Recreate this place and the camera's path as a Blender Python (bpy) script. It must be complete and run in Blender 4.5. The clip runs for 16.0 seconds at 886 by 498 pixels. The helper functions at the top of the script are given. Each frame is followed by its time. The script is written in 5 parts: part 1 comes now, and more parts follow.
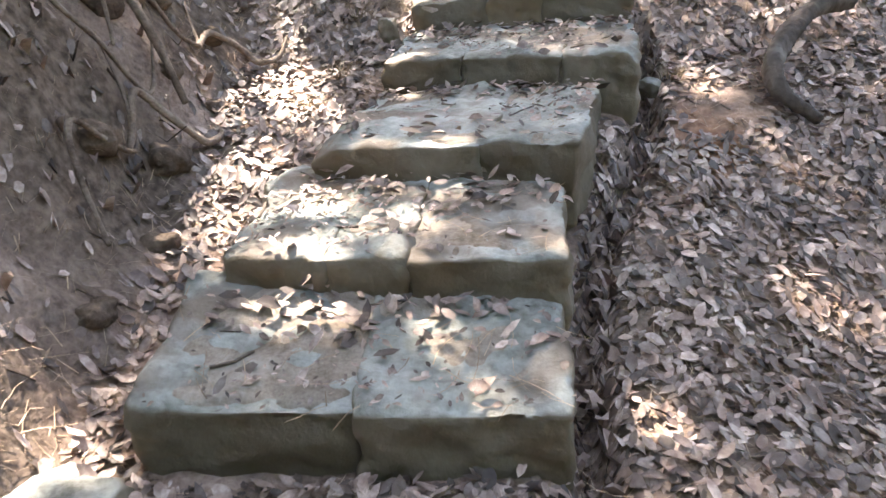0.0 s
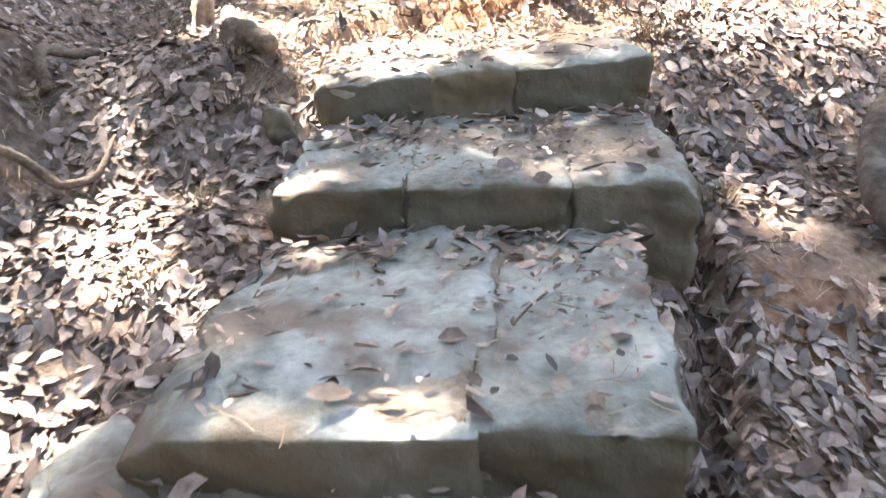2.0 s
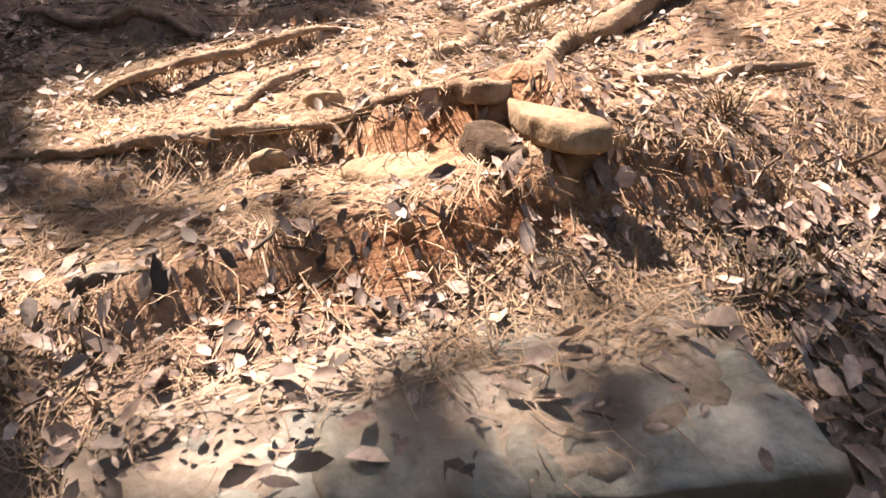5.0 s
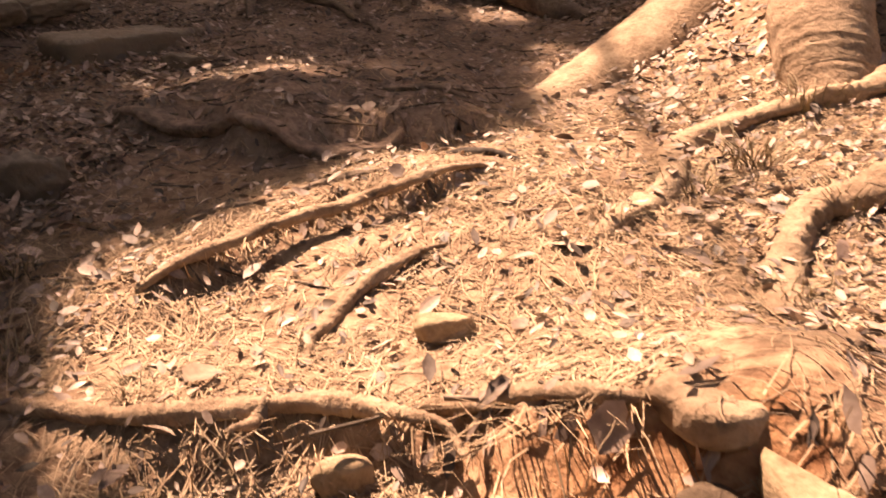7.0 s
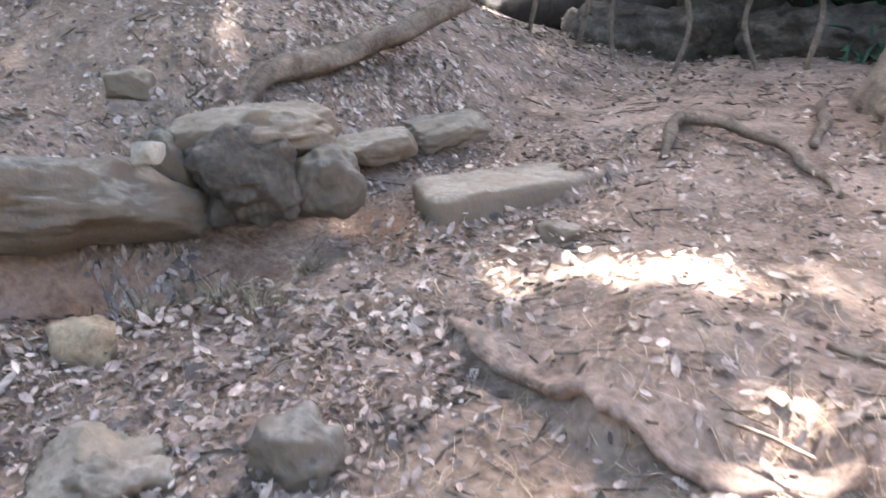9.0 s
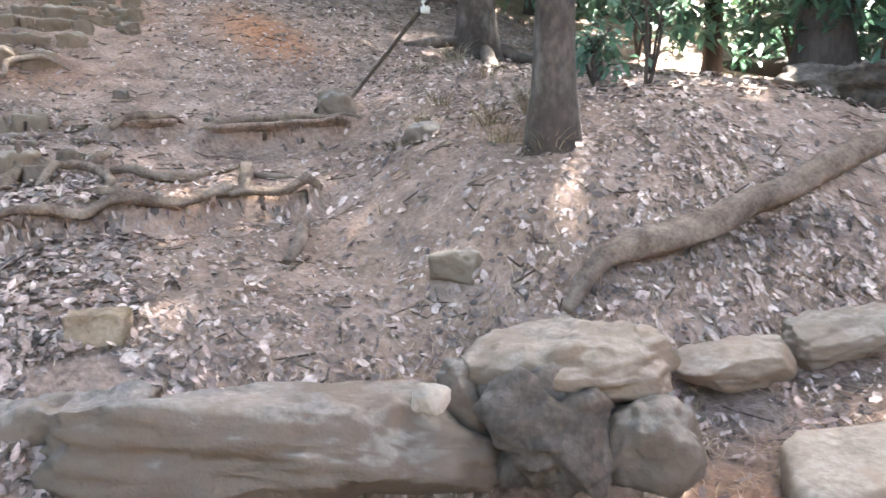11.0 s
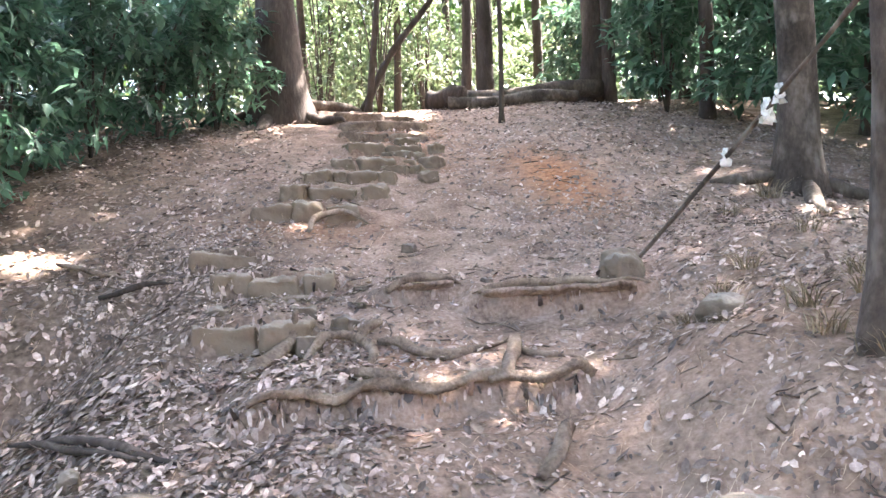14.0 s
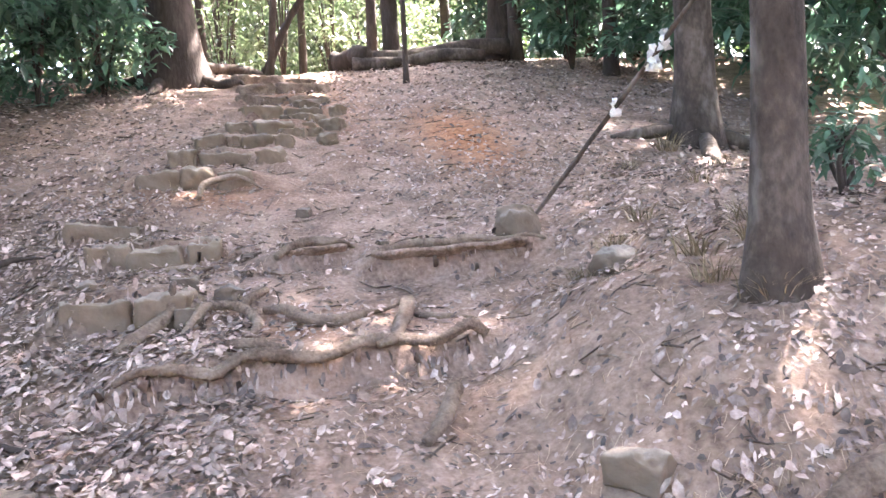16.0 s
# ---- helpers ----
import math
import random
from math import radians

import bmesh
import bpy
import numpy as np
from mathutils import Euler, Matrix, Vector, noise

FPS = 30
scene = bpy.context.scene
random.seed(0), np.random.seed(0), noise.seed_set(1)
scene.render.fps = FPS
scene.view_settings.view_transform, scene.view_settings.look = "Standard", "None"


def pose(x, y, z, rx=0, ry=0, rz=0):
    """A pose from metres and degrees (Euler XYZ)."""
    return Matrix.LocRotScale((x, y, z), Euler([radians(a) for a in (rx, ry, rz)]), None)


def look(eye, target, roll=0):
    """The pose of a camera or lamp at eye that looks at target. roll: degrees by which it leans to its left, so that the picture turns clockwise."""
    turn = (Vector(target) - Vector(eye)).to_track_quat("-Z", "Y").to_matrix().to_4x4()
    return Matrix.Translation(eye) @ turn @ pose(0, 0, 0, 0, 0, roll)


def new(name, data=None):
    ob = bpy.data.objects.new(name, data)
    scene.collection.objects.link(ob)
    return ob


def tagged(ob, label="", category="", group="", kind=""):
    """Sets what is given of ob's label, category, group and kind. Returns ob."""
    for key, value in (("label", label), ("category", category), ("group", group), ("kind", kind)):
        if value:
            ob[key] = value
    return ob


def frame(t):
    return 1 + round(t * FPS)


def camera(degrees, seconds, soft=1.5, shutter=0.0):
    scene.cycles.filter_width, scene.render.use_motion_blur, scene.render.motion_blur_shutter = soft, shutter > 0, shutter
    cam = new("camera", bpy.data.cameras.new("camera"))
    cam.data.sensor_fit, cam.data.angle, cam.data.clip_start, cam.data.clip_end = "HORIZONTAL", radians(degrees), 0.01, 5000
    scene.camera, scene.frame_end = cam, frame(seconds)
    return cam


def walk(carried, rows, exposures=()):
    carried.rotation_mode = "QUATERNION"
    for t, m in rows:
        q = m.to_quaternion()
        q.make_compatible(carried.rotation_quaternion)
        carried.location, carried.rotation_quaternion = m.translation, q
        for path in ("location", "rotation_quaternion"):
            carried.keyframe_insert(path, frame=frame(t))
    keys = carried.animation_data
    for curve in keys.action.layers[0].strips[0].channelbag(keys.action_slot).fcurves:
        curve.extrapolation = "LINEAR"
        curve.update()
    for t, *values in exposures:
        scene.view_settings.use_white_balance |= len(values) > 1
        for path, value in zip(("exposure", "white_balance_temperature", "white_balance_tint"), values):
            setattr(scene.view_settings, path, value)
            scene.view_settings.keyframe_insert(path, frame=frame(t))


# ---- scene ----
cam = camera(58.6, 16.0, shutter=0.22)
METRES, EYE, TILT, LEAN, TURN = 7.5, 1.5, -18.0, 1.0, 0.0
ROWS = [
    (0.0, 0.0, 0.0, 0.0, -0.0, 0.0, -0.0),
    (0.5, -0.0039, 0.0425, 0.017, -1.01, -0.44, 0.55),
    (1.0, -0.0085, 0.0942, 0.0362, -2.79, 0.68, 0.97),
    (1.5, -0.0131, 0.1452, 0.0549, -5.3, 2.14, 1.41),
    (2.0, -0.0114, 0.1934, 0.0812, -7.2, 2.27, 1.94),
    (2.5, -0.0088, 0.2325, 0.1054, -8.79, 1.72, 2.61),
    (3.0, -0.0091, 0.2663, 0.1257, -10.82, 1.6, 2.92),
    (3.5, -0.005, 0.3019, 0.1534, -12.29, 0.76, 3.74),
    (4.0, 0.0077, 0.3331, 0.1775, -11.69, 1.46, 3.91),
    (6.5, 0.0415, 0.4742, 0.2811, -3.71, -0.5, -0.57),
    (7.0, 0.0425, 0.498, 0.3013, 1.18, 0.98, -0.75),
    (7.5, 0.0453, 0.5212, 0.3153, 8.34, 2.47, -2.04),
    (8.0, 0.04, 0.5499, 0.3297, 14.86, 1.97, -4.2),
    (8.5, 0.0282, 0.5816, 0.3606, 21.71, 0.73, -7.56),
    (9.0, 0.0206, 0.6164, 0.3901, 30.44, 1.79, -10.39),
    (9.5, 0.0049, 0.64, 0.425, 37.8, 1.95, -11.58),
    (10.0, -0.01, 0.6617, 0.4455, 44.73, 2.18, -12.62),
    (12.5, -0.0645, 0.7071, 0.504, 76.59, -1.51, -16.32),
    (13.0, -0.082, 0.7161, 0.5122, 80.15, 0.08, -17.03),
    (13.5, -0.0884, 0.7245, 0.5234, 82.13, 0.8, -16.69),
    (14.0, -0.0911, 0.7232, 0.5262, 81.94, 2.0, -16.65),
    (14.5, -0.0957, 0.7219, 0.529, 80.74, 3.29, -16.36),
    (15.0, -0.1021, 0.7229, 0.5316, 78.94, 3.2, -15.93),
    (15.5, -0.104, 0.7357, 0.529, 77.57, 2.13, -15.22),
    (16.0, -0.1085, 0.749, 0.5292, 76.17, 1.09, -14.48),
]
EXPOSURES = ((0.0, 3.95, 6900, 15), (2.0, 3.95, 6700, 14), (3.0, 3.65, 6400, 12), (3.5, 3.45, 6100, 11), (4.2, 2.55, 6100, 13), (6.3, 1.65, 11000, 42), (7.0, 1.6, 11000, 40), (7.5, 1.68, 7700, 58),
             (8.0, 2.05, 7400, 53), (8.5, 3.15, 6150, 32), (8.8, 4.25, 6100, 18), (9.0, 4.4, 6100, 13), (10.2, 4.72, 6350, 14), (12.3, 4.75, 6500, 13), (16.0, 4.9, 6500, 23))
walk(cam, [(t, pose(0, 0, EYE, TILT, LEAN, TURN) @ pose(METRES * x, METRES * y, METRES * z, 90 + pitch, roll, yaw)) for t, x, y, z, yaw, pitch, roll in ROWS], EXPOSURES)

# ---- sky and sun ----
TO_SUN = Vector((-0.32, 0.45, 0.83)).normalized()
world = bpy.data.worlds.new("sky")
scene.world = world
world.use_nodes = True
sky = world.node_tree.nodes.new("ShaderNodeTexSky")
sky.sky_type, sky.sun_disc = "NISHITA", False
sky.sun_elevation = math.asin(TO_SUN.z)
sky.dust_density, sky.ozone_density = 4.0, 0.6
sky.sun_rotation = math.atan2(TO_SUN.x, TO_SUN.y)
world.node_tree.nodes["Background"].inputs["Strength"].default_value = 0.095
world.node_tree.links.new(sky.outputs["Color"], world.node_tree.nodes["Background"].inputs["Color"])
sun = new("sun", bpy.data.lights.new("sun", "SUN"))
sun.data.energy, sun.data.angle, sun.data.color = 5.0, radians(0.7), (1.0, 0.94, 0.84)
sun.matrix_world = look(TO_SUN * 40, (0, 0, 0))

# ---- materials ----


def material(name, dark, mid, light, scale=6.0, rough=0.85, bump=0.3, fine=60.0, random_by="", spread=0.35, stretch=(1, 1, 1), spots=None, gloss=0.3, weight=0.45, sides=None):
    """Two scales of noise between three colours; random_by 'object' or 'island' varies the brightness from piece to piece."""
    m = bpy.data.materials.new(name)
    m.use_nodes = True
    n, l = m.node_tree.nodes, m.node_tree.links
    b = n["Principled BSDF"]
    b.inputs["Roughness"].default_value = rough
    b.inputs["Specular IOR Level"].default_value = gloss
    place = n.new("ShaderNodeTexCoord").outputs["Object"]
    if random_by != "island":
        place = n.new("ShaderNodeNewGeometry").outputs["Position"]
    mp = n.new("ShaderNodeMapping")
    mp.inputs["Scale"].default_value = stretch
    l.new(place, mp.inputs["Vector"])
    big, small = n.new("ShaderNodeTexNoise"), n.new("ShaderNodeTexNoise")
    for t, s, d in ((big, scale, 8), (small, fine, 5)):
        t.inputs["Scale"].default_value, t.inputs["Detail"].default_value = s, d
        t.inputs["Roughness"].default_value = 0.62
        l.new(mp.outputs["Vector"], t.inputs["Vector"])
    mix = n.new("ShaderNodeMath")
    mix.operation = "MULTIPLY_ADD"
    l.new(small.outputs["Fac"], mix.inputs[0])
    mix.inputs[1].default_value = weight
    sub = n.new("ShaderNodeMath")
    sub.operation = "MULTIPLY_ADD"
    l.new(big.outputs["Fac"], sub.inputs[0])
    sub.inputs[1].default_value, sub.inputs[2].default_value = 1.35 - weight, -0.175
    l.new(sub.outputs[0], mix.inputs[2])
    ramp = n.new("ShaderNodeValToRGB")
    e = ramp.color_ramp.elements
    e[0].position, e[0].color = 0.30, (*dark, 1)
    e[1].position, e[1].color = 0.72, (*light, 1)
    x = e.new(0.5)
    x.color = (*mid, 1)
    l.new(mix.outputs[0], ramp.inputs["Fac"])
    color = ramp.outputs["Color"]
    if spots:
        t = n.new("ShaderNodeTexNoise")
        t.inputs["Scale"].default_value, t.inputs["Detail"].default_value = spots[1], 4
        l.new(mp.outputs["Vector"], t.inputs["Vector"])
        k = n.new("ShaderNodeMapRange")
        k.inputs["From Min"].default_value, k.inputs["From Max"].default_value, k.inputs["To Max"].default_value = spots[2], spots[2] + 0.12, spots[3]
        l.new(t.outputs["Fac"], k.inputs["Value"])
        mx = n.new("ShaderNodeMixRGB")
        mx.inputs["Color2"].default_value = (*spots[0], 1)
        l.new(k.outputs["Result"], mx.inputs["Fac"])
        l.new(color, mx.inputs["Color1"])
        color = mx.outputs["Color"]
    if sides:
        # upright faces painted soil brown in patches, putting their shade into the colour
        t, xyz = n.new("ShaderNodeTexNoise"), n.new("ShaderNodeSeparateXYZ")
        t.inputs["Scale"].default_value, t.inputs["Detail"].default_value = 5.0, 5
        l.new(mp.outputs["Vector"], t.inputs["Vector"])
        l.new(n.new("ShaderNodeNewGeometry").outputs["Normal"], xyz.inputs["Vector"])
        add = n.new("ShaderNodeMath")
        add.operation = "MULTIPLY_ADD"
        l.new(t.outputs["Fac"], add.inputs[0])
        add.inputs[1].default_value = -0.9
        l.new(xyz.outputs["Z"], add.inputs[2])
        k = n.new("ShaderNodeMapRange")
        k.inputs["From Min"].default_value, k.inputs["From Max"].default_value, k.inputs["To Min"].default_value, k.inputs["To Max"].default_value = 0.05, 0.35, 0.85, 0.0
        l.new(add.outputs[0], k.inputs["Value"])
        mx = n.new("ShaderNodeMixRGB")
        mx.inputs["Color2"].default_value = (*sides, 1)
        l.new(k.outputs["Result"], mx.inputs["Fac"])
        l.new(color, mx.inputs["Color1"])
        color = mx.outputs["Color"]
    if random_by:
        r = n.new("ShaderNodeObjectInfo").outputs["Random"] if random_by == "object" else n.new("ShaderNodeNewGeometry").outputs["Random Per Island"]
        k = n.new("ShaderNodeMapRange")
        k.inputs["To Min"].default_value, k.inputs["To Max"].default_value = 1 - spread, 1 + spread
        l.new(r, k.inputs["Value"])
        hsv = n.new("ShaderNodeHueSaturation")
        l.new(k.outputs["Result"], hsv.inputs["Value"])
        l.new(color, hsv.inputs["Color"])
        color = hsv.outputs["Color"]
    l.new(color, b.inputs["Base Color"])
    if bump:
        u = n.new("ShaderNodeBump")
        u.inputs["Strength"].default_value, u.inputs["Distance"].default_value = bump, 0.02
        l.new(mix.outputs[0], u.inputs["Height"])
        l.new(u.outputs["Normal"], b.inputs["Normal"])
    return m


def leafy(name, dark, light, through_light=0.35, spread=0.4):
    """Thin leaves that let some light through, each one a little different."""
    m = material(name, dark, [(a + b) / 2 for a, b in zip(dark, light)], light, 3.0, 0.38, 0.0, 20.0, "island", spread, gloss=0.5)
    n, l = m.node_tree.nodes, m.node_tree.links
    b, out = n["Principled BSDF"], n["Material Output"]
    t, mix = n.new("ShaderNodeBsdfTranslucent"), n.new("ShaderNodeMixShader")
    l.new(b.inputs["Base Color"].links[0].from_socket, t.inputs["Color"])
    mix.inputs["Fac"].default_value = through_light
    l.new(b.outputs[0], mix.inputs[1])
    l.new(t.outputs[0], mix.inputs[2])
    l.new(mix.outputs[0], out.inputs["Surface"])
    return m


def ground_material():
    """Trodden brown earth; its layers add straw-coloured and rusty soil, dark soil, and the drift's shade."""
    m = material("earth", (0.09, 0.062, 0.048), (0.255, 0.182, 0.145), (0.43, 0.325, 0.265), 3.2, 0.95, 0.9, 38.0, spots=((0.16, 0.13, 0.11), 7.0, 0.56, 0.6), gloss=0.1, weight=0.62)
    n, l = m.node_tree.nodes, m.node_tree.links
    b = n["Principled BSDF"]
    color = b.inputs["Base Color"].links[0].from_socket
    grain = n.new("ShaderNodeTexNoise")
    grain.inputs["Scale"].default_value, grain.inputs["Detail"].default_value = 24.0, 6
    l.new(n.new("ShaderNodeNewGeometry").outputs["Position"], grain.inputs["Vector"])
    for layer, a, c in (("straw", (0.19, 0.12, 0.085), (0.42, 0.30, 0.215)), ("rust", (0.21, 0.085, 0.042), (0.47, 0.235, 0.125)), ("humus_shade", (0.07, 0.05, 0.038), (0.19, 0.142, 0.108))):
        at = n.new("ShaderNodeAttribute")
        at.attribute_name = layer
        tone, mx = n.new("ShaderNodeMixRGB"), n.new("ShaderNodeMixRGB")
        tone.inputs["Color1"].default_value, tone.inputs["Color2"].default_value = (*a, 1), (*c, 1)
        k = n.new("ShaderNodeMapRange")
        k.inputs["From Min"].default_value, k.inputs["From Max"].default_value = 0.36, 0.66
        l.new(grain.outputs["Fac"], k.inputs["Value"])
        l.new(k.outputs["Result"], tone.inputs["Fac"])
        l.new(at.outputs["Fac"], mx.inputs["Fac"])
        l.new(color, mx.inputs["Color1"])
        l.new(tone.outputs["Color"], mx.inputs["Color2"])
        color = mx.outputs["Color"]
    l.new(color, b.inputs["Base Color"])
    return m


EARTH = ground_material()
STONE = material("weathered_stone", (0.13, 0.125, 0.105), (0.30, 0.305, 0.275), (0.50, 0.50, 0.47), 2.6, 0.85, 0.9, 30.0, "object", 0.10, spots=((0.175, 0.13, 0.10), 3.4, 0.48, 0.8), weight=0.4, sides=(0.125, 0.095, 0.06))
MORTAR = material("earthy_mortar", (0.16, 0.125, 0.095), (0.30, 0.25, 0.205), (0.44, 0.39, 0.34), 6.0, 0.95, 0.6, 60.0, gloss=0.1)
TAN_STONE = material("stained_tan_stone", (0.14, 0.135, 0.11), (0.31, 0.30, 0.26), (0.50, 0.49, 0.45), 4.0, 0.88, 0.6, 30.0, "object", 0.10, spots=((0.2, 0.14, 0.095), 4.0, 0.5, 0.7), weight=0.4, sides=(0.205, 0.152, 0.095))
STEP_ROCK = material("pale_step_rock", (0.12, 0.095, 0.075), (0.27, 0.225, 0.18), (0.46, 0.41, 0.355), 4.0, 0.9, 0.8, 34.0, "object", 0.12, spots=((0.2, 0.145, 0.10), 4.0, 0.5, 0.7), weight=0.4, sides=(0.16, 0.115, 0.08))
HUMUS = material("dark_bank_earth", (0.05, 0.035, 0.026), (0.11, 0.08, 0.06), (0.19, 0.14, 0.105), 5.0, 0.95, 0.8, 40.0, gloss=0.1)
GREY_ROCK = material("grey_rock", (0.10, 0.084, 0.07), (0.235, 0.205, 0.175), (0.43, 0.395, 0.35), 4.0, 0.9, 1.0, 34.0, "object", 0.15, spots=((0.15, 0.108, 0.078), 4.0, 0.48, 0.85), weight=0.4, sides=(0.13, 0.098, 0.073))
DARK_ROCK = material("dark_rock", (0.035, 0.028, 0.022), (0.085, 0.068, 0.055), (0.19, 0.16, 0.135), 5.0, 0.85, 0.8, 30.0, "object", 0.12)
TAN_ROCK = material("tan_rock", (0.15, 0.10, 0.062), (0.29, 0.21, 0.14), (0.43, 0.335, 0.24), 6.0, 0.9, 0.6, 60.0, "object", 0.15)
ROOT = material("root_bark", (0.075, 0.052, 0.039), (0.18, 0.132, 0.10), (0.32, 0.25, 0.195), 7.0, 0.9, 0.8, 70.0, "object", 0.15)
STRAW_ROOT = material("straw_covered_root", (0.16, 0.105, 0.072), (0.32, 0.225, 0.16), (0.45, 0.34, 0.25), 9.0, 0.95, 0.9, 60.0, "object", 0.1)
BARK = material("tree_bark", (0.03, 0.023, 0.018), (0.078, 0.06, 0.049), (0.175, 0.145, 0.12), 3.0, 0.92, 1.0, 30.0, "object", 0.2, stretch=(1, 1, 0.55), spots=((0.27, 0.24, 0.21), 5.5, 0.56, 0.5))
DARK_BARK = material("dark_bark", (0.022, 0.016, 0.013), (0.05, 0.038, 0.032), (0.10, 0.08, 0.07), 4.0, 0.92, 1.0, 35.0, "object", 0.2, stretch=(1, 1, 0.25))
DEAD_LEAF = material("dead_leaf", (0.12, 0.078, 0.062), (0.25, 0.183, 0.154), (0.51, 0.42, 0.365), 9.0, 0.6, 0.0, 40.0, "island", 0.8, gloss=0.4)
LOOSE_LEAF = material("loose_dead_leaf", (0.12, 0.08, 0.06), (0.23, 0.165, 0.125), (0.38, 0.30, 0.235), 9.0, 0.55, 0.0, 40.0, "object", 0.5, gloss=0.4)
NEEDLE = material("dry_needles", (0.20, 0.13, 0.085), (0.35, 0.25, 0.17), (0.50, 0.385, 0.285), 9.0, 0.8, 0.0, 40.0, "island", 0.45)
TWIG = material("twig_bark", (0.07, 0.05, 0.04), (0.16, 0.12, 0.095), (0.30, 0.25, 0.21), 12.0, 0.9, 0.0, 60.0, "island", 0.5)
DRY_GRASS = material("dry_grass", (0.12, 0.092, 0.06), (0.24, 0.19, 0.125), (0.39, 0.325, 0.23), 9.0, 0.8, 0.0, 40.0, "island", 0.4)
GREEN = leafy("green_leaf", (0.042, 0.10, 0.064), (0.115, 0.215, 0.14), 0.38, 0.5)
BRIGHT_GREEN = leafy("bright_green_leaf", (0.055, 0.085, 0.042), (0.13, 0.175, 0.09), 0.4)
CROWN = leafy("crown_leaf", (0.03, 0.065, 0.02), (0.08, 0.14, 0.045), 0.3)
CLOTH = material("faded_white_cloth", (0.6, 0.59, 0.56), (0.74, 0.73, 0.7), (0.82, 0.81, 0.79), 20.0, 0.9, 0.2, 90.0)

# ---- terrain: one height for every place (x, y) ----
PROFILE_Y = ((-60, -14.0), (-12, -4.2), (-4, -1.5), (0, -0.12), (1.2, 0.22), (2.2, 0.42), (3.0, 0.72), (3.6, 1.0), (4.2, 1.18), (4.45, 1.40), (4.7, 1.56),
             (5.4, 1.745), (6.0, 1.9), (7.2, 2.12), (8.5, 2.36), (9.5, 2.55), (14, 3.1), (60, 3.4), (400, 4.0))
PROFILE_X = ((-400, -4.0), (-60, 4.6), (-22, 5.95), (-15, 6.12), (-13, 5.88), (-12, 5.6), (-11, 5.3), (-10, 4.97), (-9, 4.62), (-8, 4.3), (-7, 3.87), (-6, 3.5), (-5, 3.25), (-4.2, 2.95), (-3.5, 2.74),
             (-2.6, 2.56), (-2.0, 2.38), (-1.4, 2.15), (0, 1.9))


def smooth(a, b, v):
    k = np.clip((v - a) / (b - a), 0, 1)
    return k * k * (3 - 2 * k)


def profile(knots, v):
    """A rounded line through the knots."""
    k = np.array(knots, float)
    f = lambda q: np.interp(q, k[:, 0], k[:, 1])
    return (f(v - 0.12) + 2 * f(v) + f(v + 0.12)) / 4


def ripple(x, y):
    """Small uneven swells of trodden earth."""
    return (0.018 * np.sin(2.1 * x + 1.3 * y + 0.5) * np.sin(1.7 * y - 0.9 * x) + 0.010 * np.sin(5.3 * x - 3.1 * y) * np.sin(4.7 * y + 2.2 * x + 1)
            + 0.005 * np.sin(13 * x + 7 * y) * np.sin(11 * y - 6 * x))


def ledge(x, y, a, b, rise, back=0.5, edge=0.04):
    """An earth step from a to b: the ground left of the way a -> b lies higher by rise, and runs out over back metres."""
    (ax, ay), (bx, by) = a, b
    n = math.hypot(bx - ax, by - ay)
    ux, uy = (bx - ax) / n, (by - ay) / n
    s, d = (x - ax) * ux + (y - ay) * uy, -(x - ax) * uy + (y - ay) * ux
    d = d + 0.035 * np.sin(9 * s + 1) + 0.008 * np.sin(21 * s)
    side = smooth(-0.15, 0.12, s) * smooth(-0.15, 0.12, n - s)
    return rise * side * (smooth(-edge, edge, d) * (1 - smooth(edge, back, d)) - 0.45 * smooth(-0.35, -edge, d) * (1 - smooth(-edge, edge, d)))


# upper steps: left end, right end, height of the riser, stones
UPPER = (((-4.86, 5.62), (-4.79, 6.24), 0.10, 2), ((-5.58, 5.60), (-5.66, 6.38), 0.18, 3), ((-6.14, 5.38), (-6.18, 5.86), 0.13, 1), ((-7.12, 5.70), (-7.18, 6.58), 0.15, 3), ((-7.50, 5.92), (-7.62, 6.85), 0.13, 3),
         ((-7.92, 6.08), (-8.05, 6.98), 0.16, 4), ((-8.56, 6.36), (-8.70, 7.22), 0.15, 3), ((-9.20, 6.50), (-9.32, 7.34), 0.12, 2), ((-9.95, 6.45), (-10.10, 7.50), 0.12, 2), ((-10.62, 6.45), (-10.76, 7.60), 0.12, 2), ((-11.3, 6.4), (-11.42, 7.5), 0.10, 2))
LEDGES = (((-0.22, 4.80), (1.25, 4.98), 0.055, 0.5), ((-0.22, 5.45), (0.36, 5.36), 0.045, 0.35), ((0.36, 5.36), (0.80, 5.10), 0.08, 0.5), ((-0.36, 5.97), (0.36, 6.42), 0.04, 0.4),
          ((-0.92, 7.16), (-0.38, 6.84), 0.06, 1.5), ((-0.42, 6.85), (0.40, 6.95), 0.06, 1.5), ((-1.38, 7.70), (-0.92, 8.75), 0.05, 0.45),
          ((-4.02, 5.95), (-4.14, 7.55), 0.085, 0.6), ((-5.14, 7.12), (-4.84, 8.05), 0.10, 0.6), ((-5.30, 6.62), (-5.36, 7.12), 0.08, 0.5)) + tuple((a, b, 0.09 if k < 3 else 0.08, 0.4) for k, (a, b, *_) in enumerate(UPPER))


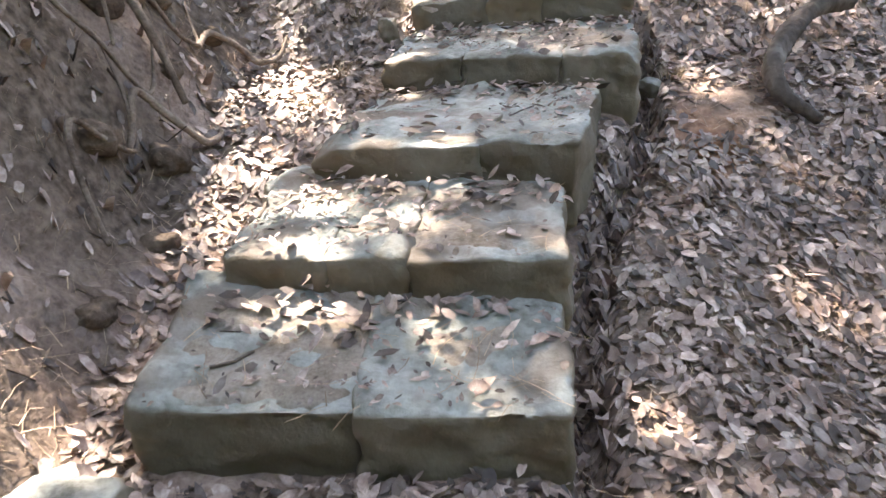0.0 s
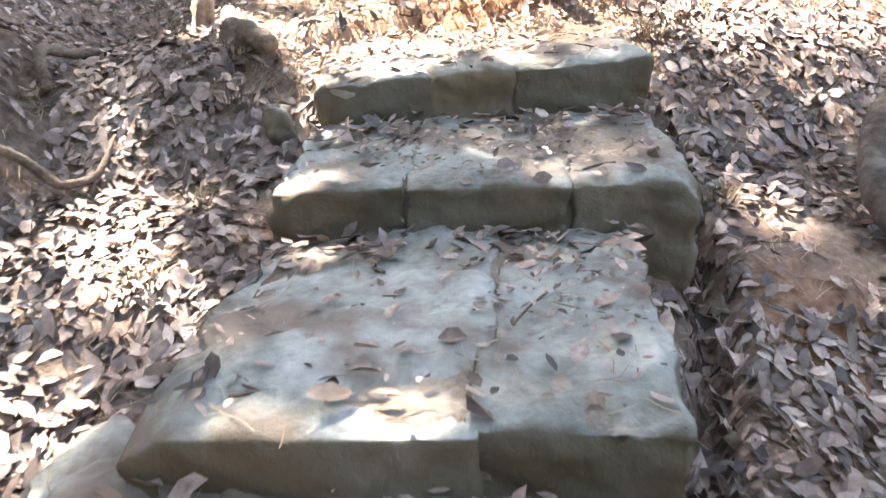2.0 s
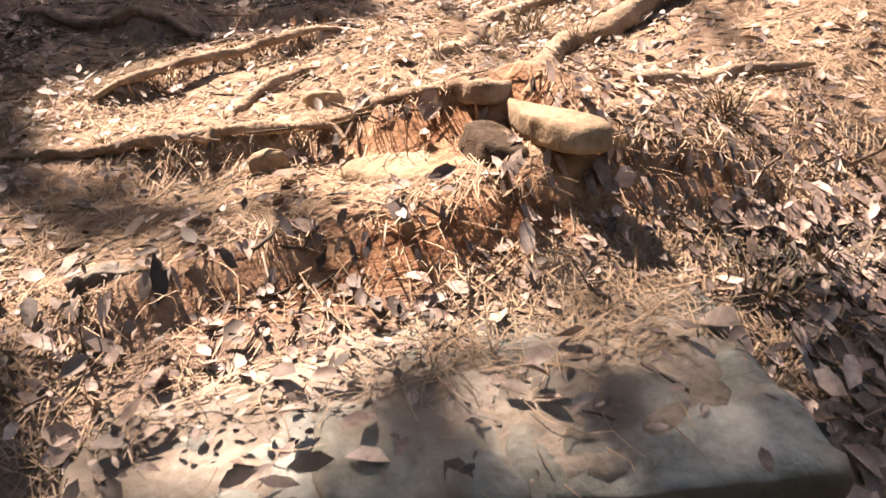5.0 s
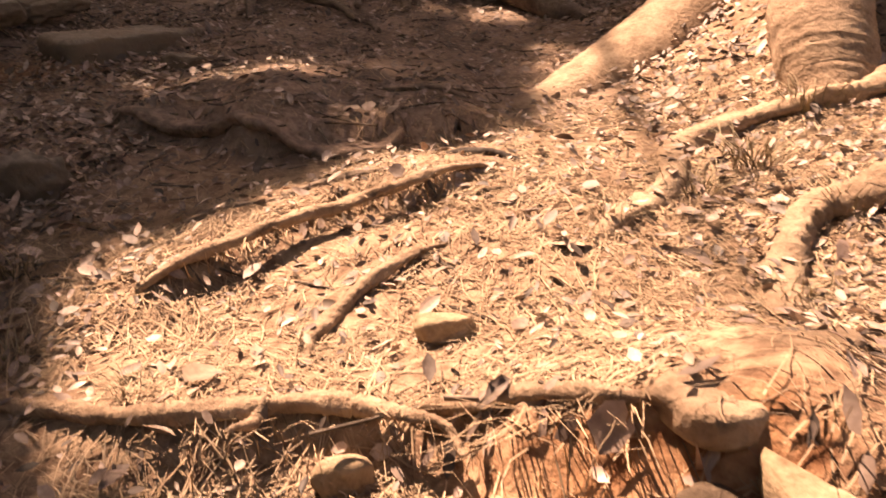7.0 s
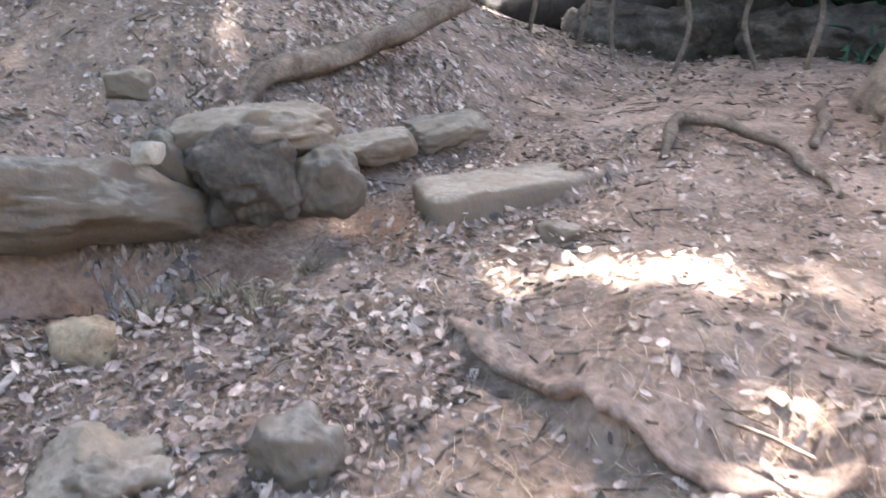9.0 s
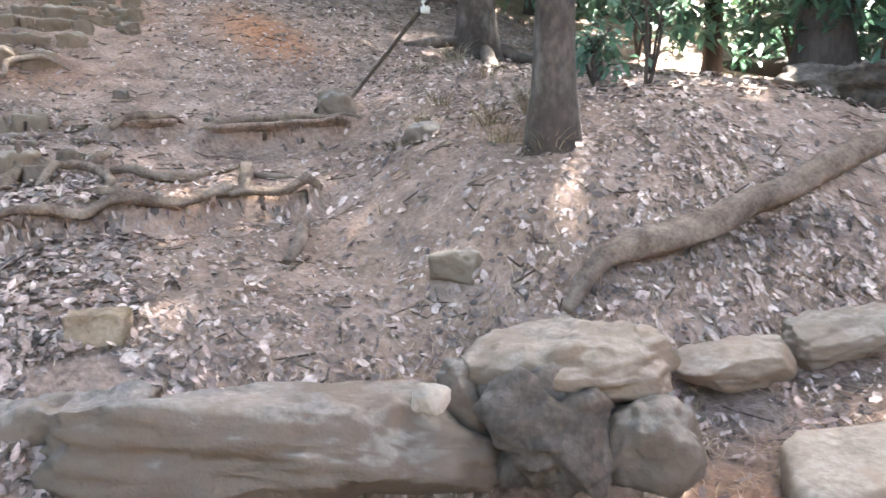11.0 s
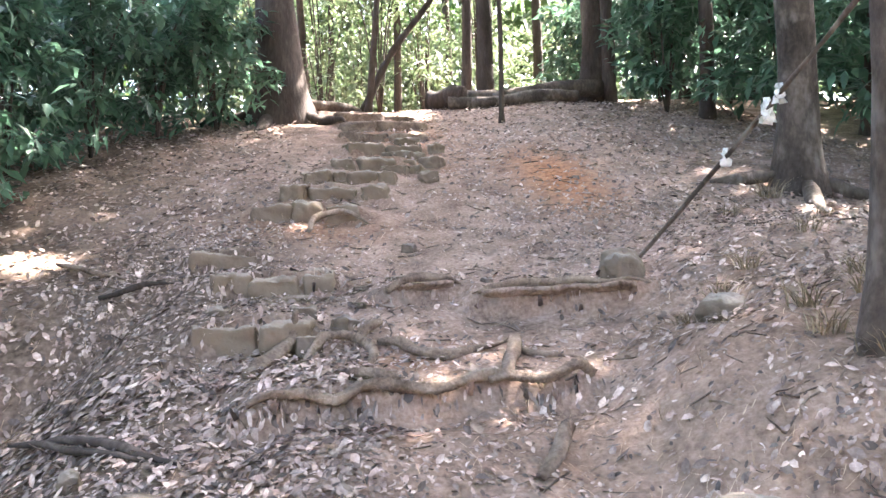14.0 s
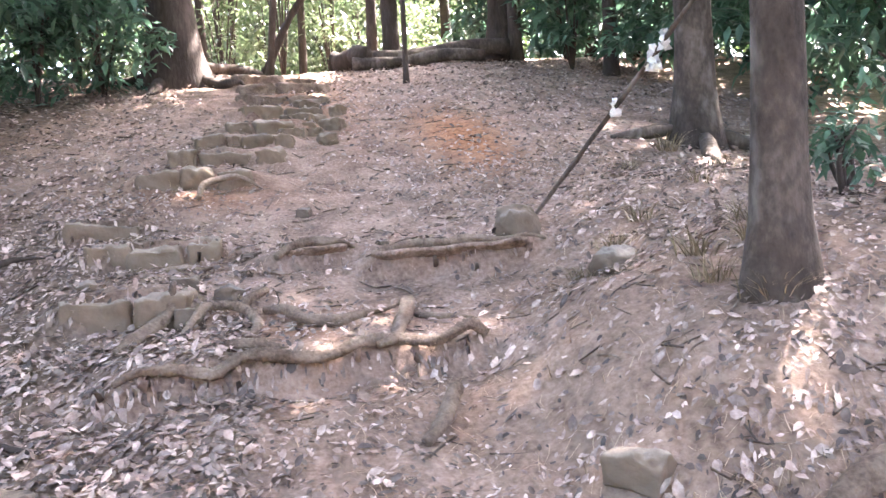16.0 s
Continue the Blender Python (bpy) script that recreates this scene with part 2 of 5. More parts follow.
def ground(x, y):
    x, y = np.asarray(x, float), np.asarray(y, float)
    along = profile(PROFILE_Y, y)
    along = along + 0.30 * smooth(0.7, 2.2, x) * smooth(4.6, 6.0, y) * (1 - smooth(7.2, 9, y))
    along = along - 0.9 * smooth(2.0, 8.0, x) - 0.10 * smooth(0.8, 1.4, x) * (1 - smooth(2.6, 3.6, y))
    bank = smooth(-0.95, -1.15, x) * (1 - smooth(4.2, 5.2, y))
    along = along + 1.15 * smooth(-0.98, -1.85, x) * (1 - smooth(3.9, 5.2, y)) + bank * (0.06 * np.sin(6.5 * x + 2 * y) * np.sin(5.5 * y - 3 * x + 1) + 0.03 * np.sin(17 * y + 5 * x) * np.sin(13 * x - 4 * y))
    # a narrow gully along the ends of the lower steps, and the swell of the sunny bank
    gully = np.interp(y, (1.68, 2.08, 2.6, 3.48, 4.17), (0.30, 0.33, 0.44, 0.82, 0.95)) + 0.07
    along = along - 0.17 * np.exp(-((x - gully) / 0.055) ** 2) * smooth(1.2, 1.6, y) * smooth(4.5, 4.2, y)
    along = along + 0.21 * np.exp(-((x - 0.85) / np.where(x > 0.85, 1.0, 0.48)) ** 2 - ((y - 5.25) / 0.42) ** 2) + 0.09 * np.exp(-((x - 0.5) / 0.5) ** 2 - ((y - 6.2) / 0.5) ** 2) + 0.42 * np.exp(-((x - 1.95) / 0.75) ** 2 - ((y - 8.05) / 0.7) ** 2)
    along = along- 0.22 * np.exp(-((x + 1.05) / 0.35) ** 2 - ((y - 5.4) / 0.55) ** 2)
    up = profile(PROFILE_X, x) + 0.50 * smooth(7.2, 9.4, y) * smooth(-1.4, -2.2, x) * (1 - 0.6 * smooth(-4.5, -7.0, x)) - 0.05 * smooth(6.2, 4.5, y)
    up = up + 0.24 * smooth(-1.95, -2.4, x) * smooth(7.35, 8.1, y) * (1 - smooth(10.5, 12, y)) * (1 - smooth(-3.7, -4.6, x))
    k = smooth(-1.3, -3.4, x) * smooth(3.4, 5.6, y)
    k = np.maximum(k, smooth(-3.0, -6.0, x))
    across = ((x + 2.12) * 0.86 - (y - 6.85) * 0.52) / 0.16
    hollow = 0.24 * np.exp(-across ** 2 - (((x + 2.12) * 0.52 + (y - 6.85) * 0.86) / 0.5) ** 2)
    z = along * (1 - k) + up * k + ripple(x, y) - hollow
    for a, b, rise, back in LEDGES:
        z = z + ledge(x, y, a, b, rise, back)
    return z
# ---- end of terrain ----

# ---- building ----


def part(name, mesh, mat, parent=None, label=""):
    """Links a bmesh, or (vertices, faces), as one mesh object under a thing or a part."""
    data = bpy.data.meshes.new(name)
    if isinstance(mesh, bmesh.types.BMesh):
        mesh.to_mesh(data)
        mesh.free()
    else:
        fill(data, *mesh)
    data.materials.append(mat)
    data.shade_smooth()
    ob = new(name, data)
    if parent:
        ob.parent = parent
    return tagged(ob, label)


def fill(data, verts, faces):
    verts, faces = np.asarray(verts, np.float32), np.asarray(faces, np.int32)
    data.vertices.add(len(verts))
    data.vertices.foreach_set("co", verts.ravel())
    k = faces.shape[1]
    data.loops.add(faces.size)
    data.loops.foreach_set("vertex_index", faces.ravel())
    data.polygons.add(len(faces))
    data.polygons.foreach_set("loop_start", np.arange(0, faces.size, k, dtype=np.int32))
    data.polygons.foreach_set("loop_total", np.full(len(faces), k, np.int32))
    data.update(calc_edges=True)


def thing(name, place, label, category, group=""):
    """An Empty at the base of a thing; its parts are built round the world's origin of that base."""
    ob = new(name)
    ob.location, ob.empty_display_size = place, 0.1
    return tagged(ob, label, category, group)


def z_at(x, y):
    return float(ground(x, y))


def stone_mesh(size, seed, boxy=0.55, rough=0.06, cuts=3):
    """A worn stone, broken along a few flat faces: a sphere pressed towards a box, roughened at two scales; its base lies at z = -size.z / 2."""
    bm = bmesh.new()
    bmesh.ops.create_icosphere(bm, subdivisions=cuts + 1, radius=1.0)
    off = Vector((seed * 3.1, seed * 1.7, seed * 0.9))
    s = Vector(size) / 2
    for v in bm.verts:
        d = v.co.normalized()
        m = max(abs(d.x), abs(d.y), abs(d.z))
        p = d * (1 - boxy) + d / m * boxy * 0.93
        k = 1 + rough * 2.2 * noise.noise(d * 1.3 + off) + rough * noise.noise(d * 3.5 + off) + rough * 0.5 * noise.noise(d * 9 + off)
        q = chip(p * k, seed)
        v.co = Vector((q.x * s.x, q.y * s.y, q.z * s.z)) * (1 + rough * 0.25 * noise.noise(d * 19 + off) + rough * 0.15 * noise.noise(d * 41 + off))
        lump = min(0.03, 0.08 * min(size)) * (noise.noise(v.co * 7 + off) + 0.6 * noise.noise(v.co * 16 + off) + 0.35 * noise.noise(v.co * 37 + off) - 0.8 * max(0, 0.12 - abs(noise.noise(v.co * 5 + off * 2))) / 0.12)
        v.co += d * lump
    return bm


def chip(p, seed, deep=0.8):
    """Presses a point of a unit stone back behind flat broken faces."""
    rs = random.Random(seed * 7 + 1)
    for _ in range(9):
        n = Vector((rs.gauss(0, 1), rs.gauss(0, 1), rs.gauss(0, 0.8))).normalized()
        over = p.dot(n) - rs.uniform(deep, deep + 0.22)
        if over > 0:
            p = p - n * over * 0.9
    return p


def block_mesh(size, seed, radius=0.03, rough=0.012, cuts=9, broken=0.0):
    """A hewn and worn block: a box with rounded, chipped edges and an uneven top."""
    bm = bmesh.new()
    bmesh.ops.create_cube(bm, size=1.0)
    bmesh.ops.subdivide_edges(bm, edges=bm.edges, cuts=cuts, use_grid_fill=True)
    h = Vector(size) / 2
    off = Vector((seed * 2.7, seed * 4.1, seed))
    for v in bm.verts:
        p = Vector((v.co.x * size[0], v.co.y * size[1], v.co.z * size[2]))
        r = radius * max(0.3, 1 + 0.9 * noise.noise(p * 4 + off))
        core = Vector([max(-(a - r), min(a - r, q)) for a, q in zip(h, p)])
        out = (p - core).normalized()
        p = core + out * r
        p += out * (rough * 1.6 * noise.noise(p * 3 + off) + rough * noise.noise(p * 9 + off) + rough * 0.5 * noise.noise(p * 23 + off))
        if broken:
            q = chip(Vector((p.x / h.x, p.y / h.y, p.z / h.z)) * 0.8, seed, broken) / 0.8
            p = Vector((q.x * h.x, q.y * h.y, q.z * h.z))
            out = out * 0.6
            p += out * (0.8 * rough * noise.noise(p * 14 + off) + 0.5 * rough * noise.noise(p * 37 + off))
        near = noise.voronoi(p * 5 + off)[0]
        p += out * rough * (1.1 * min(near[1] - near[0], 0.25) / 0.25 - 1.1 + 0.8 * (near[0] - 0.4))
        v.co = p
    return bm


def rock(name, x, y, size, turn, label, mat=None, seed=1, sink=0.3, tip=(0, 0), boxy=0.5, rough=0.07, cuts=3, z=None, category="rock", group="", hewn=0.0):
    """A loose or half-buried stone, with the share sink of its height under the ground."""
    ob = part(name, block_mesh(size, seed, min(size) * 0.16, hewn * 0.75, 21, 0.82) if hewn else stone_mesh(size, seed, boxy, rough, cuts), mat or GREY_ROCK)
    base = z_at(x, y) if z is None else z
    ob.matrix_world = pose(x, y, base + size[2] * (0.5 - sink), tip[0], tip[1], turn)
    AVOID.append((x, y, min(size[0], size[1]) * 0.6))
    return tagged(ob, label, category, group)


AVOID = []


def plate(name, outline, z, slope, thick, label, mat, seed, rough=0.012, category="rock"):
    """A flat slab with broken edges: outline as corners (x, y), its top at height z in the middle, falling by slope (x, y)."""
    p = np.array(outline, float)
    for _ in range(2):
        q = np.roll(p, -1, 0)
        p = np.stack((0.82 * p + 0.18 * q, 0.18 * p + 0.82 * q), 1).reshape(-1, 2)
    n = 64
    way = np.r_[0, np.cumsum(np.linalg.norm(np.roll(p, -1, 0) - p, axis=1))]
    u, ring = np.linspace(0, way[-1], n, endpoint=False), np.vstack((p, p[:1]))
    edge = np.c_[np.interp(u, way, ring[:, 0]), np.interp(u, way, ring[:, 1])]
    c = edge.mean(0)
    verts = []
    for f, down in ((0.3, 0), (0.6, 0), (0.82, 0), (0.95, 0.04), (1.0, 0.22), (0.99, 0.5), (1.0, 0.75), (0.93, 1.0), (0.4, 1.0)):
        for x, y in c + (edge - c) * f:
            out = Vector((x - c[0], y - c[1], 0)).normalized()
            v = Vector((x, y, z + slope[0] * (x - c[0]) + slope[1] * (y - c[1]) - down * thick))
            k = noise.noise(v * 7 + Vector((seed, 0, 0))) + 0.6 * noise.noise(v * 19 + Vector((0, seed, 0))) + 0.3 * noise.noise(v * 47)
            v += out * k * rough * (1.8 if f > 0.9 else 0.3) + Vector((0, 0, rough * k * 0.8))
            verts.append((v.x - c[0], v.y - c[1], v.z - z))
    rows = len(verts) // n
    verts += [tuple(np.mean(verts[:n], 0)), tuple(np.mean(verts[-n:], 0))]
    bm = bmesh.new()
    vs = [bm.verts.new(v) for v in verts]
    for a in range(n):
        b = (a + 1) % n
        for r in range(rows - 1):
            bm.faces.new((vs[r * n + a], vs[(r + 1) * n + a], vs[(r + 1) * n + b], vs[r * n + b]))
        bm.faces.new((vs[-2], vs[a], vs[b]))
        bm.faces.new((vs[-1], vs[(rows - 1) * n + b], vs[(rows - 1) * n + a]))
    bmesh.ops.recalc_face_normals(bm, faces=bm.faces)
    ob = part(name, bm, mat)
    ob.location = (c[0], c[1], z)
    AVOID.append((c[0], c[1], 0.5 * min(np.ptp(edge[:, 0]), np.ptp(edge[:, 1]))))
    return tagged(ob, label, category)


def crust(points, label, mat, seed, over=0.06, thick=0.04, back=0.16, lift=0.01):
    """The overhanging lip of an earth edge along points (x, y), with the higher ground on the left of the way."""
    p = spline([(x, y, 0) for x, y in points], 16 * len(points))[:, :2]
    n = len(p)
    way = np.gradient(p, axis=0)
    way /= np.linalg.norm(way, axis=1)[:, None]
    left = np.c_[-way[:, 1], way[:, 0]]
    t = np.linspace(0, 1, n)
    ends = np.minimum(1, np.minimum(t, 1 - t) * 7 + 0.1)
    rag = np.array([max(0.25, 0.85 + 0.9 * noise.noise((a * 6, b * 6, seed)) + 0.6 * noise.noise((a * 17, b * 17, seed)) + 0.4 * noise.noise((a * 41, b * 41, seed))) for a, b in p]) * ends
    at = lambda d: p + left * np.broadcast_to(np.asarray(d, float), (n,))[:, None]
    top = ground(*at(0.05).T) + lift
    far = at(back)
    rows = [np.c_[far, ground(*far.T) - 0.02], np.c_[at(back * 0.55), ground(*at(back * 0.55).T) + lift * 0.8 * ends], np.c_[at(0.0), top], np.c_[at(-over * 0.7 * rag), top - thick * 0.12],
            np.c_[at(-over * rag), top - thick * 0.45], np.c_[at(-over * 0.8 * rag), top - thick * (0.7 + 0.3 * rag)], np.c_[at(0.04), top - thick * 1.3 - 0.03], np.c_[far, ground(*far.T) - 0.12]]
    v = np.stack(rows, 1).reshape(-1, 3)
    m = len(rows)
    f = [(i * m + a, i * m + (a + 1) % m, (i + 1) * m + (a + 1) % m, (i + 1) * m + a) for i in range(n - 1) for a in range(m)]
    bm = bmesh.new()
    vs = [bm.verts.new(q) for q in v]
    for q in f:
        bm.faces.new([vs[i] for i in q])
    bm.faces.new(vs[:m])
    bm.faces.new(vs[-m:])
    bmesh.ops.recalc_face_normals(bm, faces=bm.faces)
    return tagged(part("earth_lip", bm, mat), label, "earth")


def spline(points, count):
    """A smooth line through the points, as rows of the same width."""
    p = np.array(points, float)
    p = np.vstack((2 * p[0] - p[1], p, 2 * p[-1] - p[-2]))
    n = len(p) - 3
    out = []
    for u in np.linspace(0, n - 1e-6, count):
        i, t = int(u), u - int(u)
        a, b, c, d = p[i : i + 4]
        out.append(0.5 * (2 * b + (c - a) * t + (2 * a - 5 * b + 4 * c - d) * t * t + (3 * b - a - 3 * c + d) * t ** 3))
    return np.array(out)


def tube(rows, sides=8, seed=0, knobby=0.15, squash=1.0):
    """A tapering, slightly knobby limb along rows of x, y, z, radius, with closed ends."""
    rows = np.array(rows, float)
    c, r = rows[:, :3], rows[:, 3]
    way = np.gradient(c, axis=0)
    way /= np.linalg.norm(way, axis=1)[:, None] + 1e-9
    ref = np.where(np.abs(way[:, 2:3]) > 0.85, [[1.0, 0, 0]], [[0, 0, 1.0]])
    u = np.cross(ref, way)
    u /= np.linalg.norm(u, axis=1)[:, None] + 1e-9
    w = np.cross(way, u)
    a = np.linspace(0, 2 * math.pi, sides, endpoint=False)
    rs = np.random.RandomState(seed)
    ph = rs.uniform(0, 6.28, 6)
    i = (np.r_[0, np.cumsum(np.linalg.norm(np.diff(c, axis=0), axis=1))] / (r.mean() * 1.3))[:, None]
    k = 1 + knobby * (np.sin(0.5 * i + ph[0] + 2 * a + ph[1]) * 0.4 + np.sin(0.9 * i + ph[2] - 3 * a) * 0.3 + np.sin(0.23 * i + a + ph[3]) * 0.6 + np.sin(0.11 * i + 5 * a + ph[4]) * 0.3)
    k = k * (1 + 0.3 * knobby * rs.normal(0, 1, k.shape))
    v = c[:, None] + r[:, None, None] * k[..., None] * (np.cos(a)[None, :, None] * u[:, None] + squash * np.sin(a)[None, :, None] * w[:, None])
    n = len(rows)
    verts = np.vstack((v.reshape(-1, 3), c[:1], c[-1:]))
    faces = []
    for q in range(n - 1):
        for s in range(sides):
            t = (s + 1) % sides
            faces.append((q * sides + s, q * sides + t, (q + 1) * sides + t, (q + 1) * sides + s))
    for s in range(sides):
        t = (s + 1) % sides
        faces.append((n * sides, t, s, n * sides))
        faces.append((n * sides + 1, (n - 1) * sides + s, (n - 1) * sides + t, n * sides + 1))
    return verts, faces


def tube_mesh(rows, sides=8, seed=0, knobby=0.15, squash=1.0):
    verts, faces = tube(rows, sides, seed, knobby, squash)
    bm = bmesh.new()
    vs = [bm.verts.new(v) for v in verts]
    for f in faces:
        f = list(dict.fromkeys(f))
        bm.faces.new([vs[i] for i in f])
    bmesh.ops.recalc_face_normals(bm, faces=bm.faces)
    return bm


def root(points, radius, label, lift=0.35, mat=None, seed=0, name="root", ends=(0.7, 0.25), group="", squash=0.85, knobby=None):
    """A bare root over the ground through points (x, y) or (x, y, height above the ground)."""
    n = max(14, len(points) * 9) * (2 if radius < 0.07 else 3)
    p = spline([(q[0], q[1], q[2] if len(q) > 2 else 0.0) for q in points], n)
    t = np.linspace(0, 1, n)
    rad = radius * (ends[0] + (1 - ends[0]) * np.minimum(1, t / 0.25)) * (1 - (1 - ends[1]) * np.maximum(0, (t - 0.6) / 0.4))
    way = np.r_[0, np.cumsum(np.hypot(*np.diff(p[:, :2], axis=0).T))]
    wob = 0.3 * radius * np.sin(way * min(16, 0.5 / radius) + seed) + 0.2 * radius * np.sin(way * 7 + 2 * seed)
    x, y = p[:, 0] + wob, p[:, 1] + wob * 0.6
    z = np.maximum(ground(x, y), np.maximum(ground(x - 0.07, y), ground(x, y + 0.07)))
    z = np.convolve(np.r_[z[:1], z[:1], z, z[-1:], z[-1:]], (0.1, 0.2, 0.4, 0.2, 0.1), "valid") + p[:, 2] + lift * rad
    ob = part(name, tube_mesh(np.c_[x, y, z, rad], 12, seed, (0.2 if radius < 0.07 else 0.09) if knobby is None else knobby, squash), mat or ROOT)
    return tagged(ob, label, "root", group)


def leaf_cloud(points, size, seed, droop=0.4, ratio=0.42, spread=0.35, up=None):
    """Many pointed leaves at the points, each folded along its rib: one mesh of vertices and triangles."""
    rs = np.random.RandomState(seed)
    n = len(points)
    L = size * rs.uniform(1 - spread, 1 + spread, n)
    az = rs.uniform(0, 2 * math.pi, n)
    tilt = rs.normal(-droop, 0.45, n) if up is None else up
    d = np.c_[np.cos(az) * np.cos(tilt), np.sin(az) * np.cos(tilt), np.sin(tilt)]
    s = np.c_[-np.sin(az), np.cos(az), rs.normal(0, 0.35, n)]
    nrm = np.cross(d, s)
    p, L = np.asarray(points, float), L[:, None]
    w = L * ratio * 0.5
    rib = p + d * L * 0.5 - nrm * L * 0.06
    tip = p + d * L - nrm * L * 0.16
    a, b = p + d * L * 0.45 + s * w + nrm * L * 0.03, p + d * L * 0.45 - s * w + nrm * L * 0.03
    v = np.stack((p, a, tip, b, rib), 1).reshape(-1, 3)
    i = (np.arange(n) * 5)[:, None]
    f = np.stack((i + [0, 1, 4], i + [1, 2, 4], i + [2, 3, 4], i + [3, 0, 4]), 1).reshape(-1, 3)
    return v, f

# ---- ground: one sheet, fine along the path and wide out to the horizon ----


def spaced(lo, hi, step, far):
    mid = np.arange(lo, hi + step / 2, step)
    out = step * np.cumsum(1.16 ** np.arange(1, 60))
    out = out[out < far]
    return np.r_[(lo - out)[::-1], mid, hi + out]


def build_ground():
    xs, ys = spaced(-11.5, 2.0, 0.045, 420), spaced(0.6, 9.2, 0.045, 420)
    gx, gy = np.meshgrid(xs, ys)
    x, y = gx.ravel(), gy.ravel()
    z = ground(x, y)
    near = smooth(40, 15, np.hypot(x + 3, y - 6))
    bumps = np.array([noise.noise((a * 6, b * 6, 0.3)) * 0.018 + noise.noise((a * 17, b * 17, 1.3)) * 0.010 if k > 0 else 0.0 for a, b, k in zip(x, y, near)])
    z = z + bumps
    nx, ny = len(xs), len(ys)
    i = (np.arange(ny - 1)[:, None] * nx + np.arange(nx - 1)[None, :]).ravel()
    ob = part("ground", (np.c_[x, y, z], np.c_[i, i + 1, i + nx + 1, i + nx]), EARTH)
    gz = z.reshape(ny, nx)
    dzy, dzx = np.gradient(gz, ys, xs)
    steep = smooth(0.8, 1.6, np.hypot(dzx, dzy)).ravel()
    blot = np.array([noise.noise((a * 1.6, b * 1.6, 4.0)) for a, b in zip(x, y)])
    patch = lambda cx, cy, rx, ry, turn=0: np.exp(-(((x - cx) * math.cos(turn) + (y - cy) * math.sin(turn)) / rx) ** 2 - (((y - cy) * math.cos(turn) - (x - cx) * math.sin(turn)) / ry) ** 2)
    straw = np.clip(1.1 * patch(1.8, 7.8, 0.8, 0.8) + 1.25 * smooth(-0.9, -0.4, x) * smooth(4.7, 4.9, y) * smooth(6.95, 6.35, y + 0.35 * x * (x < 0) - 1.3 * smooth(0.5, 1.4, x)) * (1 - smooth(2.0, 3.5, x)) + 0.45 * blot, 0, 1) * smooth(-1.2, -0.5, x)
    inner = (x > -7) & (x < 2.2) & (y > 4.4) & (y < 9.2)
    rust = (0.5 + 0.25 * smooth(5.3, 4.9, y) - 0.4 * smooth(6.3, 6.7, y) * smooth(-2.4, -2.0, x) - 0.22 * smooth(-2.4, -3.2, x)) * steep * inner * np.clip(0.55 + 1.3 * blot, 0.1, 1) + 0.8 * patch(-8.0, 8.4, 0.9, 0.36) + 0.45 * patch(-7.3, 8.5, 0.6, 0.35) + 0.55 * patch(-6.9, 6.0, 0.35, 0.7) + 0.5 * patch(0.55, 5.16, 0.32, 0.12) + 0.8 * patch(0.5, 4.86, 0.6, 0.07, 0.12) + 0.75 * patch(1.15, 3.35, 0.16, 0.2)
    rust = rust + 0.7 * patch(-2.05, 6.85, 0.2, 0.5, -0.5) + 0.5 * patch(-1.45, 7.75, 0.3, 0.12) + 0.55 * patch(-4.35, 6.8, 0.3, 0.5) * smooth(-0.2, 0.3, blot) + 0.35 * patch(-10, 7.2, 2.0, 0.7)
    humus_shade = smooth(-0.92, -1.15, x) * smooth(5.2, 4.6, y) * np.clip(0.75 + 1.2 * blot, 0, 1) * (np.hypot(x, y) < 12)
    # earth under the drift is darkened too: its deep shade put into the colour
    humus_shade = np.maximum(humus_shade, 0.85 * smooth(-2.7, -3.3, x) * smooth(6.3, 5.5, y + 0.12 * x + 0.5) * smooth(-8.5, -6.0, x) * smooth(3.0, 4.0, y))
    straw = np.clip(straw + 0.55 * patch(-3.4, 7.8, 0.9, 0.8) * np.clip(0.7 + blot, 0, 1), 0, 1)
    for layer, v in (("straw", straw), ("rust", np.clip(rust, 0, 1)), ("humus_shade", humus_shade)):
        ob.data.attributes.new(layer, "FLOAT", "POINT").data.foreach_set("value", v.astype(np.float32))
    return tagged(ob, "brown trodden forest earth with straw and rusty soil", "ground", kind="structure")


build_ground()

# ---- lower stone steps ----


# front edge of each step: left end, right end, height at both ends, depth and climb of the tread, where its stones meet
STEPS = (((-0.80, 1.72), (0.30, 1.68), 0.53, 0.54, 0.62, 0.27, (0.0, 0.52, 1.0)),
         ((-0.68, 2.20), (0.33, 2.08), 0.76, 0.79, 0.75, 0.15, (0.0, 0.30, 0.55, 1.0)),
         ((-0.50, 2.84), (0.44, 2.60), 0.98, 1.02, 1.05, 0.09, (0.0, 0.64, 1.0)),
         ((-0.29, 3.72), (0.82, 3.48), 1.21, 1.25, 0.76, 0.15, (0.0, 0.33, 0.72, 1.0)),
         ((-0.17, 4.28), (0.95, 4.17), 1.45, 1.54, 0.55, 0.16, (0.0, 0.34, 0.60, 1.0)))


def step_top(x, y):
    """Height of the highest tread over (x, y), or of the ground."""
    z = np.array(ground(x, y), float)
    for (ax, ay), (bx, by), za, zb, depth, climb, _ in STEPS:
        n = math.hypot(bx - ax, by - ay)
        ux, uy = (bx - ax) / n, (by - ay) / n
        s, d = (x - ax) * ux + (y - ay) * uy, -(x - ax) * uy + (y - ay) * ux
        inside = (s > 0) & (s < n) & (d > 0) & (d < depth)
        z = np.where(inside, np.maximum(z, za + (zb - za) * s / n + climb * d), z)
    return z


